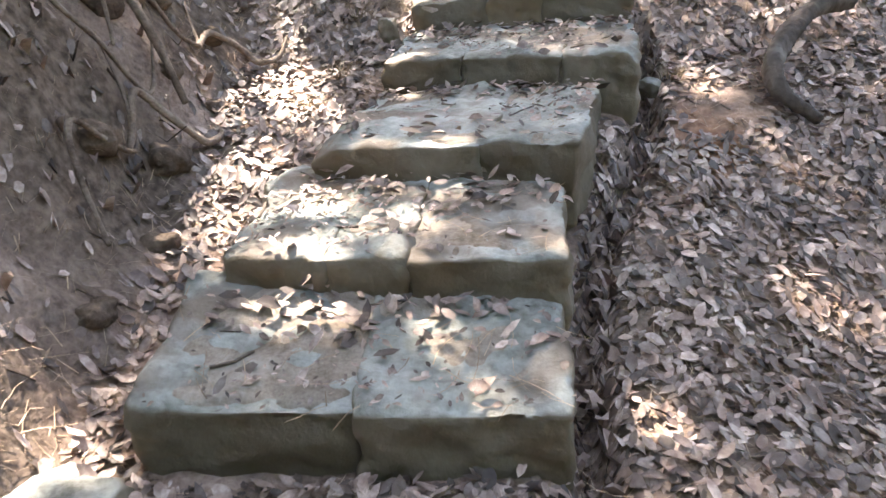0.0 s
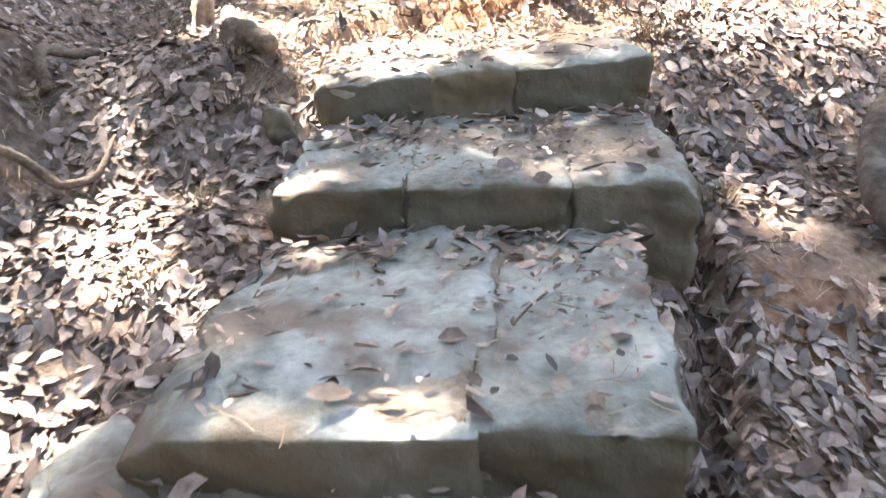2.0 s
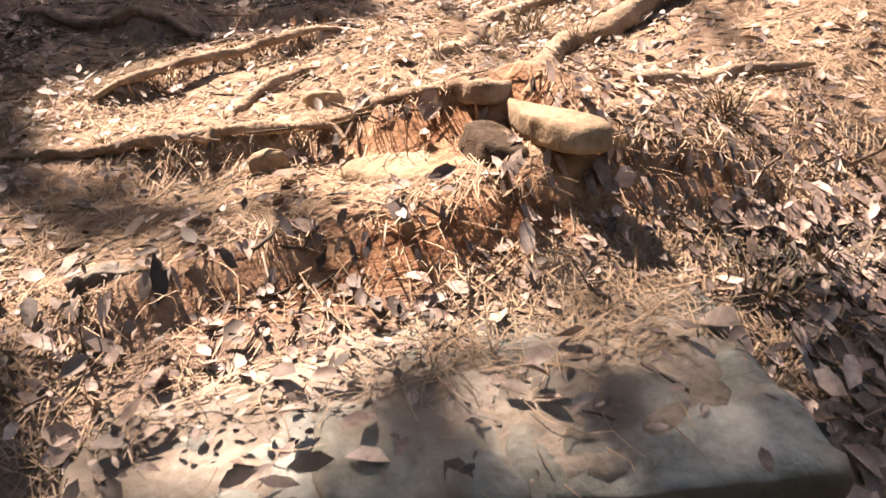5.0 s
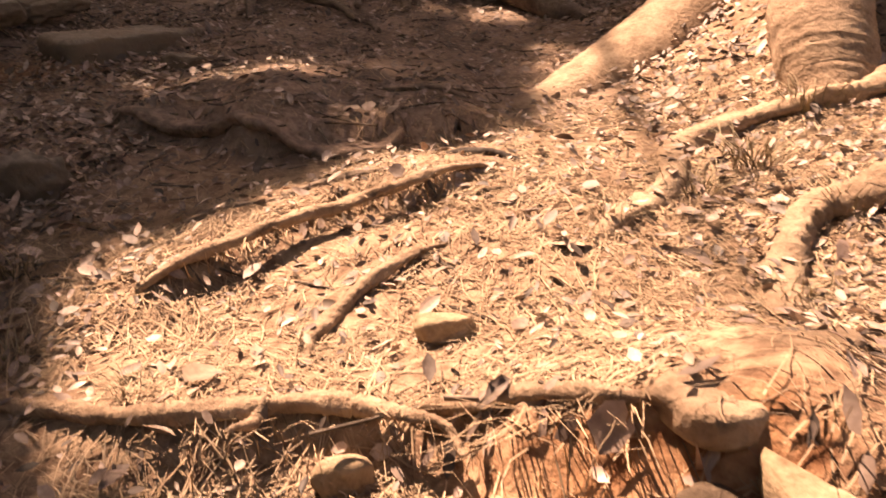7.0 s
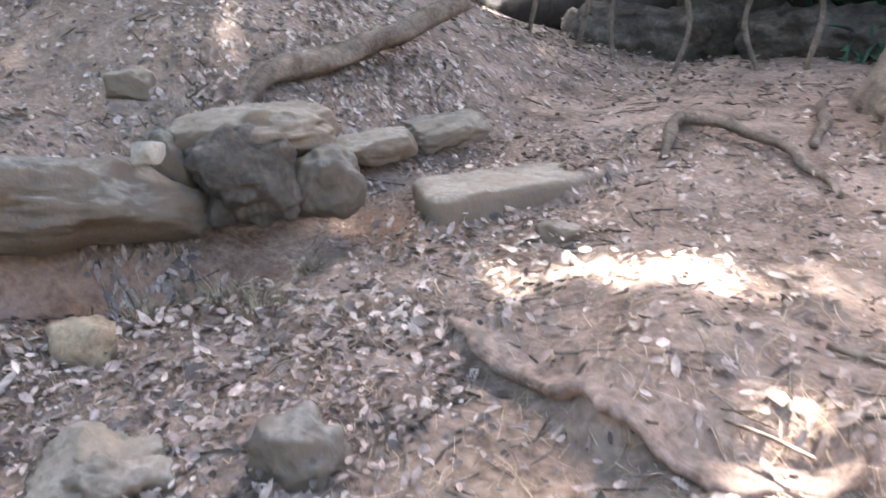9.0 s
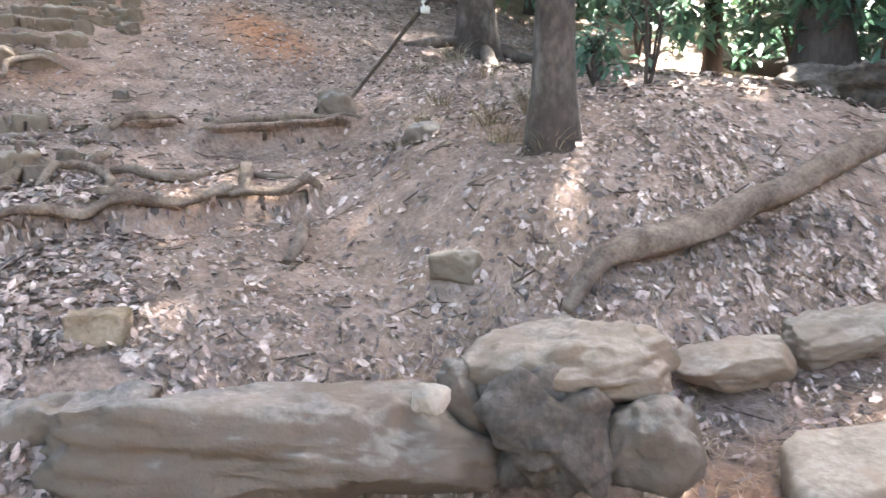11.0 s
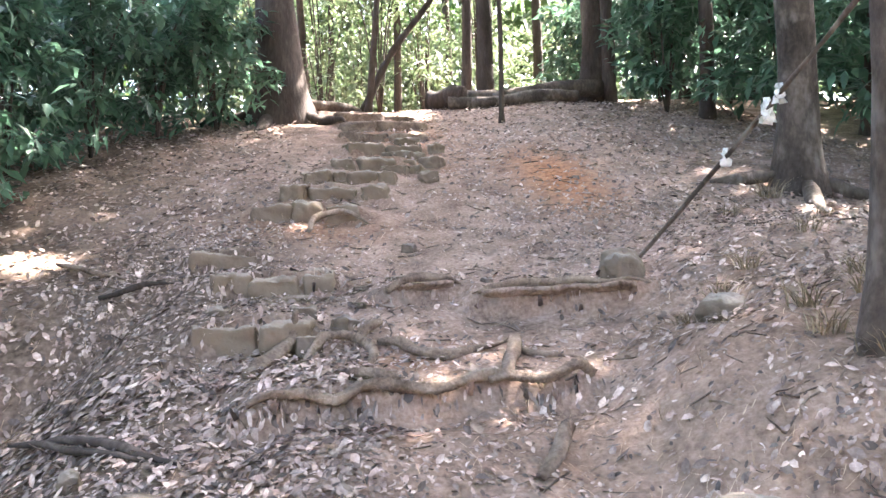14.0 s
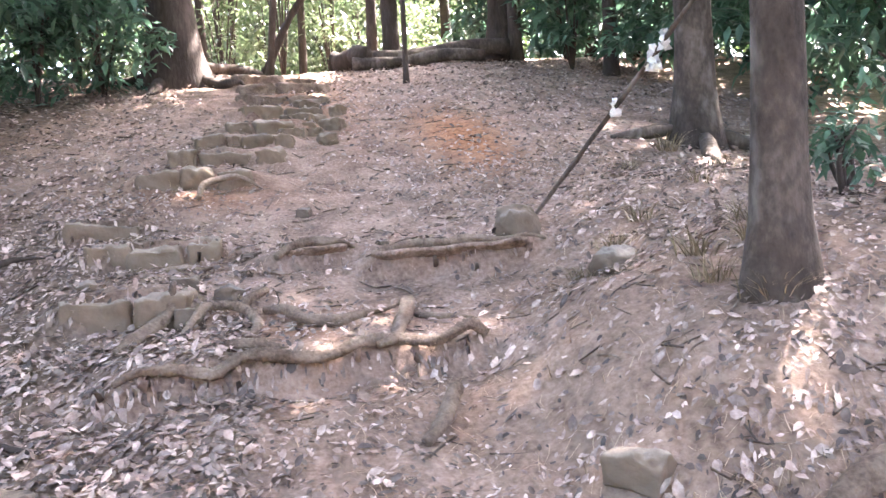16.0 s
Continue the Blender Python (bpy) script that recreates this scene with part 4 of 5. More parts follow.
def rag(t, size, seed):
    """A strip of cloth tied round the pole, hanging in folds."""
    rs = random.Random(seed)
    at = (POLE_TOP - POLE_FOOT) * t
    bm = bmesh.new()
    for s in range(3):
        turn, grid = rs.uniform(0, 6.28), []
        for i in range(7):
            h = i / 6 * size * rs.uniform(0.8, 1.1)
            row = []
            for j in range(4):
                u = (j / 3 - 0.5) * size * (0.18 + 0.45 * i / 6)
                fold = 0.02 * math.sin(3 * j + 2 * i + seed)
                row.append(bm.verts.new(at + Vector((math.cos(turn) * u - math.sin(turn) * fold, math.sin(turn) * u + math.cos(turn) * fold, 0.02 - h))))
            grid.append(row)
        for i in range(6):
            for j in range(3):
                bm.faces.new((grid[i][j], grid[i][j + 1], grid[i + 1][j + 1], grid[i + 1][j]))
    ob = part("rag", bm, CLOTH, pole, "dirty white cloth rag")
    ob.modifiers.new("thick", "SOLIDIFY").thickness = 0.004
    return ob


rag(0.335, 0.085, 4), rag(0.45, 0.13, 7), rag(0.48, 0.09, 9)

# ---- trees ----


def trunk_rows(x, y, z, r, height, lean=(0, 0), flare=1.7, n=26):
    t = np.linspace(0, 1, n) ** 1.6
    h = -0.25 + t * (height + 0.25)
    rad = r * (1 + (flare - 1) * np.exp(-np.maximum(h, 0) / (r * 1.6))) * (1 - 0.5 * np.clip(h / height, 0, 1))
    return np.c_[x + lean[0] * h + 0.03 * np.sin(h * 1.1), y + lean[1] * h + 0.03 * np.sin(h * 0.9 + 1), z + h, rad]


def clump_points(centres, radius, count, rs, flat=0.7):
    c = np.asarray(centres)[rs.randint(0, len(centres), count)]
    d = rs.normal(0, 1, (count, 3))
    d /= np.linalg.norm(d, axis=1)[:, None]
    return c + d * (rs.uniform(0.1, 1, count) ** 0.5 * radius)[:, None] * [1, 1, flat]


LIT = np.array(((-0.8, 6.05), (-0.3, 6.45), (0.22, 6.95), (0.72, 7.75), (2.3, 8.8), (3.6, 7.0), (3.2, 4.9), (1.95, 4.4), (1.45, 4.42), (1.2, 4.48), (0.8, 4.44), (0.5, 4.28), (-0.12, 4.28), (-0.3, 4.75), (-0.7, 4.9)))
SHADES = ((-0.24, 5.2, 0.2, 0.09), (-0.70, 5.7, 0.14, 0.4), (0.1, 5.0, 0.14, 0.06), (0.75, 4.55, 0.3, 0.06))


def inside(poly, x, y):
    hit = np.zeros(len(x), bool)
    for (ax, ay), (bx, by) in zip(poly, np.roll(poly, -1, 0)):
        hit ^= ((ay > y) != (by > y)) & (x < (bx - ax) * (y - ay) / (by - ay + 1e-12) + ax)
    return hit


def sunny(points):
    """Where the sun finds its way between the crowns: the clearing over the bank, and many small gaps."""
    p = np.asarray(points)
    down = p - np.array(TO_SUN)[None, :] * ((p[:, 2] - ground(p[:, 0], p[:, 1])) / TO_SUN.z)[:, None]
    for _ in range(3):
        down = p - np.array(TO_SUN)[None, :] * ((p[:, 2] - ground(down[:, 0], down[:, 1])) / TO_SUN.z)[:, None]
    x, y = down[:, 0], down[:, 1]
    wob = 0.12 * np.sin(5 * x + 3 * y) + 0.08 * np.sin(11 * y - 7 * x)
    gap = inside(LIT, x + wob, y - wob)
    for cx, cy, rx, ry in SHADES:
        gap &= ((x - cx) / rx) ** 2 + ((y - cy) / ry) ** 2 > 1 + 2 * wob
    for cx, cy, rx, ry in GAPS:
        gap |= ((x - cx) / (rx + 0.05)) ** 2 + ((y - cy) / (ry + 0.06)) ** 2 < 1 + wob
    return gap


def speckle(n, seed, x0, x1, y0, y1, r):
    """Many small chinks between the leaves over a stretch."""
    rs = random.Random(seed)
    return tuple((rs.uniform(x0, x1), rs.uniform(y0, y1), r * rs.uniform(0.2, 1.0), r * rs.uniform(0.1, 0.7)) for _ in range(n))


# gaps in the crowns over the steps, the ledge and the upper path, by where their light falls
GAPS = ((-1.25, 2.5, 0.2, 0.15), (-1.2, 3.3, 0.1, 0.1), (-1.08, 1.95, 0.14, 0.14), (-1.5, 2.9, 0.12, 0.12), (-0.95, 7.45, 0.26, 0.11), (-0.5, 7.53, 0.34, 0.12), (0.05, 7.66, 0.26, 0.05), (0.6, 8.9, 0.32, 0.22), (-0.6, 5.02, 0.10, 0.12), (-0.78, 4.5, 0.08, 0.1), (0.2, 9.2, 0.2, 0.06), (-0.05, 4.35, 0.2, 0.12), (0.75, 4.42, 0.16, 0.09), 
        (-0.38, 2.95, 0.08, 0.03), (-0.5, 2.2, 0.05, 0.02), (-0.85, 2.9, 0.15, 0.3), (-1.0, 3.7, 0.14, 0.2), (-0.3, 2.35, 0.08, 0.02), (1.2, 3.9, 0.12, 0.12), (1.35, 2.4, 0.12, 0.12), (-1.5, 2.4, 0.2, 0.25), (1.65, 4.55, 0.2, 0.12),
        (-6.4, 4.2, 0.25, 0.3), (-12.2, 7.2, 0.9, 0.5), (-10.2, 7.2, 0.3, 0.3), (-6.9, 6.0, 0.1, 0.25), (-15.5, 7.0, 1.6, 1.3), (-1.3, 6.15, 0.08, 0.06), (-7.2, 8.3, 0.25, 0.05), (-3.0, 7.6, 0.06, 0.03),
        (-0.75, 3.9, 0.16, 0.25), (-0.62, 3.45, 0.1, 0.14), (-0.95, 3.25, 0.14, 0.12), (0.1, 4.62, 0.3, 0.08), (0.15, 4.32, 0.45, 0.17), (0.68, 4.3, 0.25, 0.12), (-1.3, 3.2, 0.08, 0.1), (-0.65, 3.85, 0.15, 0.15), (0.59, 3.37, 0.06, 0.04), (-0.4, 2.27, 0.1, 0.03), (-0.13, 2.46, 0.07, 0.03),
        (-0.16, 3.82, 0.05, 0.02), (0.0, 3.68, 0.03, 0.01), (0.26, 3.72, 0.0, 0.0), (0.66, 3.64, 0.04, 0.03), (0.84, 3.78, 0.03, 0.02), (0.3, 3.98, 0.0, 0.0), (-0.12, 4.07, 0.05, 0.0), (0.64, 4.31, 0.06, 0.03), (0.27, 4.36, 0.12, 0.05), (-0.06, 3.36, 0.01, 0.0), (-0.2, 3.92, 0.1, 0.04), (0.63, 3.8, 0.05, 0.03)) + speckle(18, 1, -3.9, -2.7, 6.6, 8.4, 0.05) + speckle(22, 2, -6.5, -4.0, 6.3, 8.8, 0.10) + speckle(16, 3, -10.0, -6.8, 7.2, 9.2, 0.12) + speckle(8, 6, -4.0, -2.9, 7.2, 8.7, 0.04) + speckle(7, 7, -0.25, 0.85, 3.55, 4.2, 0.05) + speckle(14, 5, -9.0, -5.2, 5.6, 6.9, 0.08)


def tree(name, x, y, r, height, label, lean=(0, 0), mat=None, crown=None, limbs=5, leaves=900, leaf=0.16, seed=0, flare=1.7, crown_mat=None, sides=14, crown_label="", knobby=0.07, group=""):
    """A tapered trunk with a root flare, forking limbs and a crown of many leaves; crown: centre, radii."""
    z = z_at(x, y)
    rs = np.random.RandomState(seed + 100)
    t = thing(name, (x, y, z), label, "tree", group)
    rows = trunk_rows(0, 0, 0, r, height, lean, flare)
    part("trunk", tube_mesh(rows, sides, seed, knobby), mat or BARK, t)
    if crown is None:
        return t
    (cx, cy, cz), (rx, ry, rz) = crown
    c0 = np.array((cx - x, cy - y, cz - z))
    tips = c0 + clump_points([(0, 0, 0)], 1.0, 36, rs, 1.0) * [rx, ry, rz]
    for k in range(limbs):
        h = rows[int(len(rows) * (0.72 + 0.26 * k / max(1, limbs - 1)))][:3] if k < limbs - 1 else rows[-1][:3]
        end = tips[k]
        mid = (h + end) / 2 + rs.normal(0, 0.25, 3)
        s = spline([h, mid, end], 9)
        part("limb", tube_mesh(np.c_[s, np.linspace(r * 0.28, r * 0.06, 9)], 7, seed + k, 0.15), mat or BARK, t)
    pts = clump_points(tips, min(rx, ry) * 0.42, leaves, rs)
    keep = ~sunny(pts + [x, y, z])
    part("crown", leaf_cloud(pts[keep], leaf, seed, 0.3, 0.5), crown_mat or CROWN, t, crown_label)
    return t


tree("tree", -3.30, 8.40, 0.098, 9.0, "grey mottled tree trunk rising from a grassy foot", (0.0, 0.0), BARK, ((-5.0, 10.2, 12.4), (2.9, 2.9, 1.3)), 6, 4600, 0.22, 1, 1.6, sides=24)
tree("tree", -7.02, 10.35, 0.17, 10.0, "thick grey tree with a dark scar at its foot", (0.01, -0.02), BARK, ((-8.4, 10.6, 13.8), (2.9, 2.9, 1.3)), 6, 4600, 0.22, 2, 1.6)
tree("tree", -11.7, 5.65, 0.29, 11.0, "dark thick tree beside the top of the steps", (0.0, -0.04), DARK_BARK, ((-11.8, 7.4, 15.6), (2.9, 2.9, 1.3)), 6, 4200, 0.22, 3, 1.7)
tree("tree", 2.3, 8.6, 0.34, 9.0, "large tree with straw-covered buttress roots", (0.02, 0.02), STRAW_ROOT, ((1.2, 11.2, 11.6), (3.0, 2.8, 1.3)), 6, 4200, 0.22, 4, 2.2, knobby=0.02, sides=28)
# the next two trees are added out of view, to shade the ground
tree("tree", -2.6, 3.0, 0.16, 9.0, "unseen tree added on the bank, crown shading the steps", (0.0, 0.05), BARK, ((-3.4, 6.6, 10.6), (2.8, 2.6, 1.3)), 5, 4600, 0.22, 5)
tree("tree", 2.9, 2.2, 0.18, 9.0, "unseen tree added on the lower slope for its crown's shade", (-0.05, 0.05), BARK, ((0.2, 5.6, 9.6), (2.8, 2.6, 1.2)), 5, 4200, 0.22, 6)
tree("tree", -4.7, 12.5, 0.22, 9.5, "tree standing behind the rocks", (0.0, -0.02), DARK_BARK, ((-5.2, 13.4, 12.8), (2.9, 2.8, 1.3)), 5, 4200, 0.22, 7)
tree("tree", -1.2, 13.2, 0.20, 9.5, "tree behind the shaded ledge", (0.0, -0.05), DARK_BARK, ((-1.8, 10.4, 11.4), (2.8, 2.6, 1.2)), 5, 4600, 0.22, 8)
# two more added for shade: one behind the ledge, one unseen in the thicket
tree("tree", -4.0, 14.6, 0.2, 9.5, "dark tree added behind for its crown's shade on the ledge", (0.0, 0.0), DARK_BARK, ((-4.6, 14.9, 12.4), (2.6, 2.6, 1.3)), 5, 4200, 0.22, 10)
tree("tree", -6.5, 2.2, 0.20, 9.5, "unseen tree added in the thicket for its crown's shade", (0.0, 0.05), DARK_BARK, ((-7.0, 6.8, 13.0), (2.9, 2.8, 1.3)), 5, 4600, 0.22, 9)
# added trees, mostly out of view, set where their crowns block sun and sky
OUTER = ((-9.0, 15.0, -8.6, 13.8), (-5.6, 16.0, -4.8, 16.4), (0.2, 15.8, -1.4, 13.6), (3.8, 13.2, 4.4, 12.0), (5.2, 8.0, 4.0, 8.2), (-14.2, 14.0, -12.2, 12.6), (-15.6, 3.0, -14.6, 5.4), (-9.4, 0.6, -9.8, 3.2), (-4.6, 1.0, -4.6, 3.2), (4.6, 5.0, 3.4, 4.6), (-12.6, 10.4, -12.2, 10.0), (-11.2, 16.2, -11.6, 13.6), (-13.6, 15.8, -13.6, 14.0), (-10.0, 14.4, -10.4, 12.2), (-3.4, 19.5, -3.6, 18.4), (-0.6, 19.0, -1.0, 17.6), (-6.8, 19.6, -6.6, 19.0), (2.2, 17.2, 1.6, 16.6), (0.4, -2.0, -1.2, 2.6))
for k, (x, y, cx, cy) in enumerate(OUTER):
    tree("tree", x, y, 0.17, 9.0, "added tall tree whose high leafy crown shades the ground", (0, 0), DARK_BARK, ((cx, cy, z_at(cx, cy) + 9.2), (2.9, 2.9, 1.3)), 5, 4000, 0.24, 30 + k, group="tall forest trees")
root(((2.1, 8.35, 0.30), (1.7, 8.05, 0.12), (1.25, 7.80, 0.03), (0.85, 7.50, 0.01), (0.48, 7.18, -0.03)), 0.24, "broad smooth buttress root in the sun", -0.5, STRAW_ROOT, seed=51, name="buttress_root", ends=(1.3, 0.3), squash=0.7, knobby=0.02)
root(((2.0, 8.2, 0.3), (1.8, 7.6, 0.25), (1.62, 7.1, 0.18), (1.45, 6.75, 0.0), (1.36, 6.5, -0.05)), 0.17, "thick root with a shaded side", -0.6, STRAW_ROOT, seed=52, name="buttress_root", ends=(1.2, 0.12), knobby=0.08)
tree("tree", 0.16, 10.25, 0.2, 8.0, "tan tree foot with spreading roots at the thicket", (0.01, 0.05), ROOT, None, seed=53, flare=2.2, knobby=0.04, sides=20)
root(((0.2, 10.1, 0.26), (0.42, 9.5, 0.14), (0.66, 9.0, 0.07), (0.98, 8.45, -0.03)), 0.15, "smooth tan root spreading from a tree", 0.2, seed=54, name="buttress_root", ends=(1.0, 0.3), knobby=0.06)
root(((-0.02, 10.5, 0.15), (-0.05, 9.9, 0.06), (0.02, 9.4, 0.04), (0.0, 9.1, -0.02)), 0.05, "bent tan root spreading from a tree", 0.2, seed=55, name="buttress_root", ends=(1.0, 0.5), knobby=0.2)
root(((-1.0, 9.6, -0.01), (-0.92, 9.3, 0.05), (-0.62, 9.2, 0.04), (-0.35, 9.0, 0.02), (-0.1, 8.58, -0.01)), 0.03, "gnarled tan root on the shaded ledge", 0.2, seed=56, ends=(0.9, 0.5), knobby=0.28)
root(((-0.92, 9.45, 0.03), (-0.90, 9.1, 0.06), (-0.86, 8.85, -0.01)), 0.028, "short gnarled root beside another", 0.2, seed=57, ends=(0.8, 0.6), knobby=0.28)
root(((-0.4, 10.2, 0.0), (-0.3, 9.6, 0.03), (-0.28, 9.15, 0.0)), 0.03, "tan root on the shaded ledge", 0.4, seed=58, ends=(0.8, 0.6), knobby=0.28)
for k, (dx, dy) in enumerate(((0.35, -0.1), (0.2, 0.35), (-0.3, 0.2), (-0.1, -0.35))):
    root(((-7.02 + dx * 0.4, 10.35 + dy * 0.4, 0.08), (-7.02 + dx * 1.3, 10.35 + dy * 1.2, 0.0), (-7.02 + dx * 2.2, 10.35 + dy * 2, -0.02)), 0.07, "bare root at the foot of a tree", 0.2, BARK, 70 + k)
    root(((-11.7 + dx * 0.5, 5.65 + dy * 0.5, 0.1), (-11.7 + dx * 1.5, 5.65 + dy * 1.6, 0.0), (-11.7 + dx * 2.6, 5.65 + dy * 2.6, -0.02)), 0.09, "bare root at the foot of a tree", 0.2, DARK_BARK, 80 + k)

# slender trees and saplings beyond the top of the steps
THIN = ((-13.0, 6.9, 0.055, 0.28, 0.10), (-13.6, 8.55, 0.09, 0.0, 0.03), (-12.9, 8.75, 0.13, 0.0, 0.0), (-10.6, 8.5, 0.035, 0.0, 0.0), (-14.4, 5.9, 0.07, 0.02, -0.03), (-16.0, 7.6, 0.08, 0.0, 0.02), (-15.2, 10.2, 0.10, 0.0, 0.01),
        (-12.4, 10.6, 0.11, 0.0, -0.02), (-17.5, 6.3, 0.07, 0.0, 0.03), (-13.2, 12.2, 0.09, 0.0, 0.02), (-10.4, 11.2, 0.10, 0.0, 0.0), (-9.2, 12.6, 0.08, 0.0, 0.03), (-18.5, 9.0, 0.10, 0.0, 0.0), (-6.4, 13.0, 0.10, 0.0, 0.0), (-13.5, 3.5, 0.10, 0.0, 0.0))
for k, (x, y, r, lx, ly) in enumerate(THIN):
    tree("sapling" if r < 0.08 else "slender_tree", x, y, r, 7.0, "slender dark forest tree with thin leafy twigs", (lx * 0.2, ly), DARK_BARK, ((x, y, z_at(x, y) + 6.5), (1.3, 1.3, 1.4)), 4, 500, 0.14, 200 + k, 1.3, BRIGHT_GREEN if k % 2 else GREEN, 9, group="slender trees beyond the steps")
lean = thing("leaning_branch", (-13.4, 6.85, z_at(-13.4, 6.85)), "dark dead branch leaning across the gap", "branch")
part("branch", tube_mesh(np.c_[spline([(0, 0, 0), (-0.1, 0.5, 1.0), (-0.2, 1.3, 2.1), (-0.3, 2.3, 3.6)], 16), np.linspace(0.07, 0.03, 16)], 8, 3), DARK_BARK, lean)

# fallen logs at the crest
for k, (x, y, l, r, turn, tip, label) in enumerate(((-12.4, 9.3, 2.3, 0.15, 80, 4, "mossy fallen log at the crest"), (-12.0, 9.0, 1.9, 0.10, 76, 2, "thinner fallen log lying before another"), (-12.6, 8.1, 0.8, 0.17, 30, 0, "broken log end beside the path"), (-13.2, 6.2, 1.5, 0.10, 110, -6, "pale fallen branch across the path top"), (-5.5, 14.0, 3.0, 0.2, 10, 2, "dark fallen log in the thicket"), (-3.4, 13.3, 2.6, 0.2, -8, 0, "dark fallen log behind the rocks"))):
    s = np.c_[np.linspace(-l / 2, l / 2, 14), 0.03 * np.sin(np.arange(14)), 0.03 * np.cos(np.arange(14) * 0.7), r * (1 - 0.15 * np.linspace(0, 1, 14))]
    ob = part("fallen_log", tube_mesh(s, 12, 300 + k, 0.1), BARK if k in (0, 1, 3) else DARK_BARK)
    ob.matrix_world = pose(x, y, z_at(x, y) + r * 0.9, 0, -tip, turn)
    tagged(ob, label, "log")

# dark rocks and bare vines at the thicket
for k, (x, y, size, turn) in enumerate(((-2.3, 13.0, (1.7, 0.9, 0.6), 10), (-0.6, 12.7, (1.5, 0.9, 0.5), -15), (0.9, 12.8, (1.1, 0.8, 0.45), 20), (-1.6, 13.7, (2.2, 1.0, 1.1), 5), (0.5, 13.7, (1.9, 1.0, 1.0), -8), (-3.9, 11.6, (0.8, 0.6, 0.5), 30))):
    rock("boulder", x, y, size, turn, "dark mossy boulder at the edge of the thicket", DARK_ROCK, 90 + k, 0.3, hewn=0.09, group="dark boulders at the thicket")
for k, (x, y, dx) in enumerate(((-2.6, 11.9, 0.3), (-2.2, 11.8, -0.2), (-1.7, 11.7, 0.4), (-1.0, 11.6, -0.5), (-0.7, 11.6, 0.25), (-0.2, 11.5, 0.5), (-3.1, 12.0, 0.2))):
    v = thing("vine", (x, y, z_at(x, y)), "bare pale vine hanging to the ground", "vine", "bare vines at the thicket")
    part("stem", tube_mesh(np.c_[spline([(0, 0, -0.05), (dx * 0.3, 0.05, 0.35), (dx * 0.2, 0.1, 0.8), (dx, 0.2, 1.6), (dx * 1.4, 0.4, 2.6)], 18), np.linspace(0.022, 0.014, 18)], 7, 20 + k, 0.2), ROOT, v)

# ---- shrubs and thicket ----


def shrub(x, y, width, high, leaves, label, mat, seed, leaf=0.13, stems=5, lift=0.15, group=""):
    """Thin stems fanning out from the ground, under pointed leaves gathered in clumps."""
    rs = np.random.RandomState(seed)
    z = z_at(x, y)
    t = thing("shrub", (x, y, z), label, "shrub", group)
    tips = []
    for k in range(stems):
        a, q = rs.uniform(0, 6.28), rs.uniform(0.3, 1.0)
        end = np.array((math.cos(a) * width * 0.5 * q, math.sin(a) * width * 0.5 * q, high * rs.uniform(0.6, 1.0)))
        s = spline([(0, 0, -0.05), end * [0.35, 0.35, 0.55] + rs.normal(0, 0.04, 3), end], 8)
        part("stem", tube_mesh(np.c_[s, np.linspace(0.018, 0.006, 8)], 6, seed + k, 0.1), DARK_BARK, t)
        tips += [s[4], s[5], s[6], s[7]]
    for _ in range(stems * 4):
        a, q = rs.uniform(0, 6.28), rs.uniform(0, 1) ** 0.5
        tips.append(np.array((math.cos(a) * width * 0.5 * q, math.sin(a) * width * 0.5 * q, high * rs.uniform(lift, 1.0) * (1.05 - 0.4 * q))))
    pts = clump_points(tips, width * 0.17, leaves, rs, 0.8)
    part("foliage", leaf_cloud(pts, leaf, seed, 0.35, 0.36, 0.5), mat, t)
    return t


rs = np.random.RandomState(5)
# the last two stand out of view, added to cut sky light from the left
LEFT = [(-7.6, 2.6), (-8.6, 3.3), (-9.5, 3.8), (-10.4, 4.3), (-11.0, 4.9), (-8.4, 2.0), (-9.6, 2.6), (-10.8, 3.4), (-12.2, 4.4), (-7.2, 1.7), (-12.4, 3.0), (-10.0, 1.4), (-6.6, 2.9), (-7.2, 3.5), (-5.4, 2.7), (-4.3, 2.6)]
for k, (x, y) in enumerate(LEFT):
    shrub(x, y, rs.uniform(1.3, 1.8), rs.uniform(1.6, 2.8), 1500, "dense dark green shrub with long pointed leaves", GREEN, 400 + k, 0.17, 5, 0.05, group="dark shrubs beside the path")
RIGHT = [(-12.3, 11.4), (-11.6, 12.2), (-10.9, 10.9), (-10.2, 12.2), (-9.4, 11.7), (-8.8, 12.9), (-8.0, 12.0), (-7.2, 12.7), (-6.3, 12.0), (-5.6, 13.4), (-4.6, 12.6), (-13.4, 10.6), (-9.8, 13.4), (-13.0, 13.0)]
for k, (x, y) in enumerate(RIGHT):
    shrub(x, y, rs.uniform(1.4, 2.0), rs.uniform(1.7, 3.2), 1500, "green broad-leaved shrub under the trees", GREEN, 430 + k, 0.19, 5, 0.2, group="green shrubs under the trees")
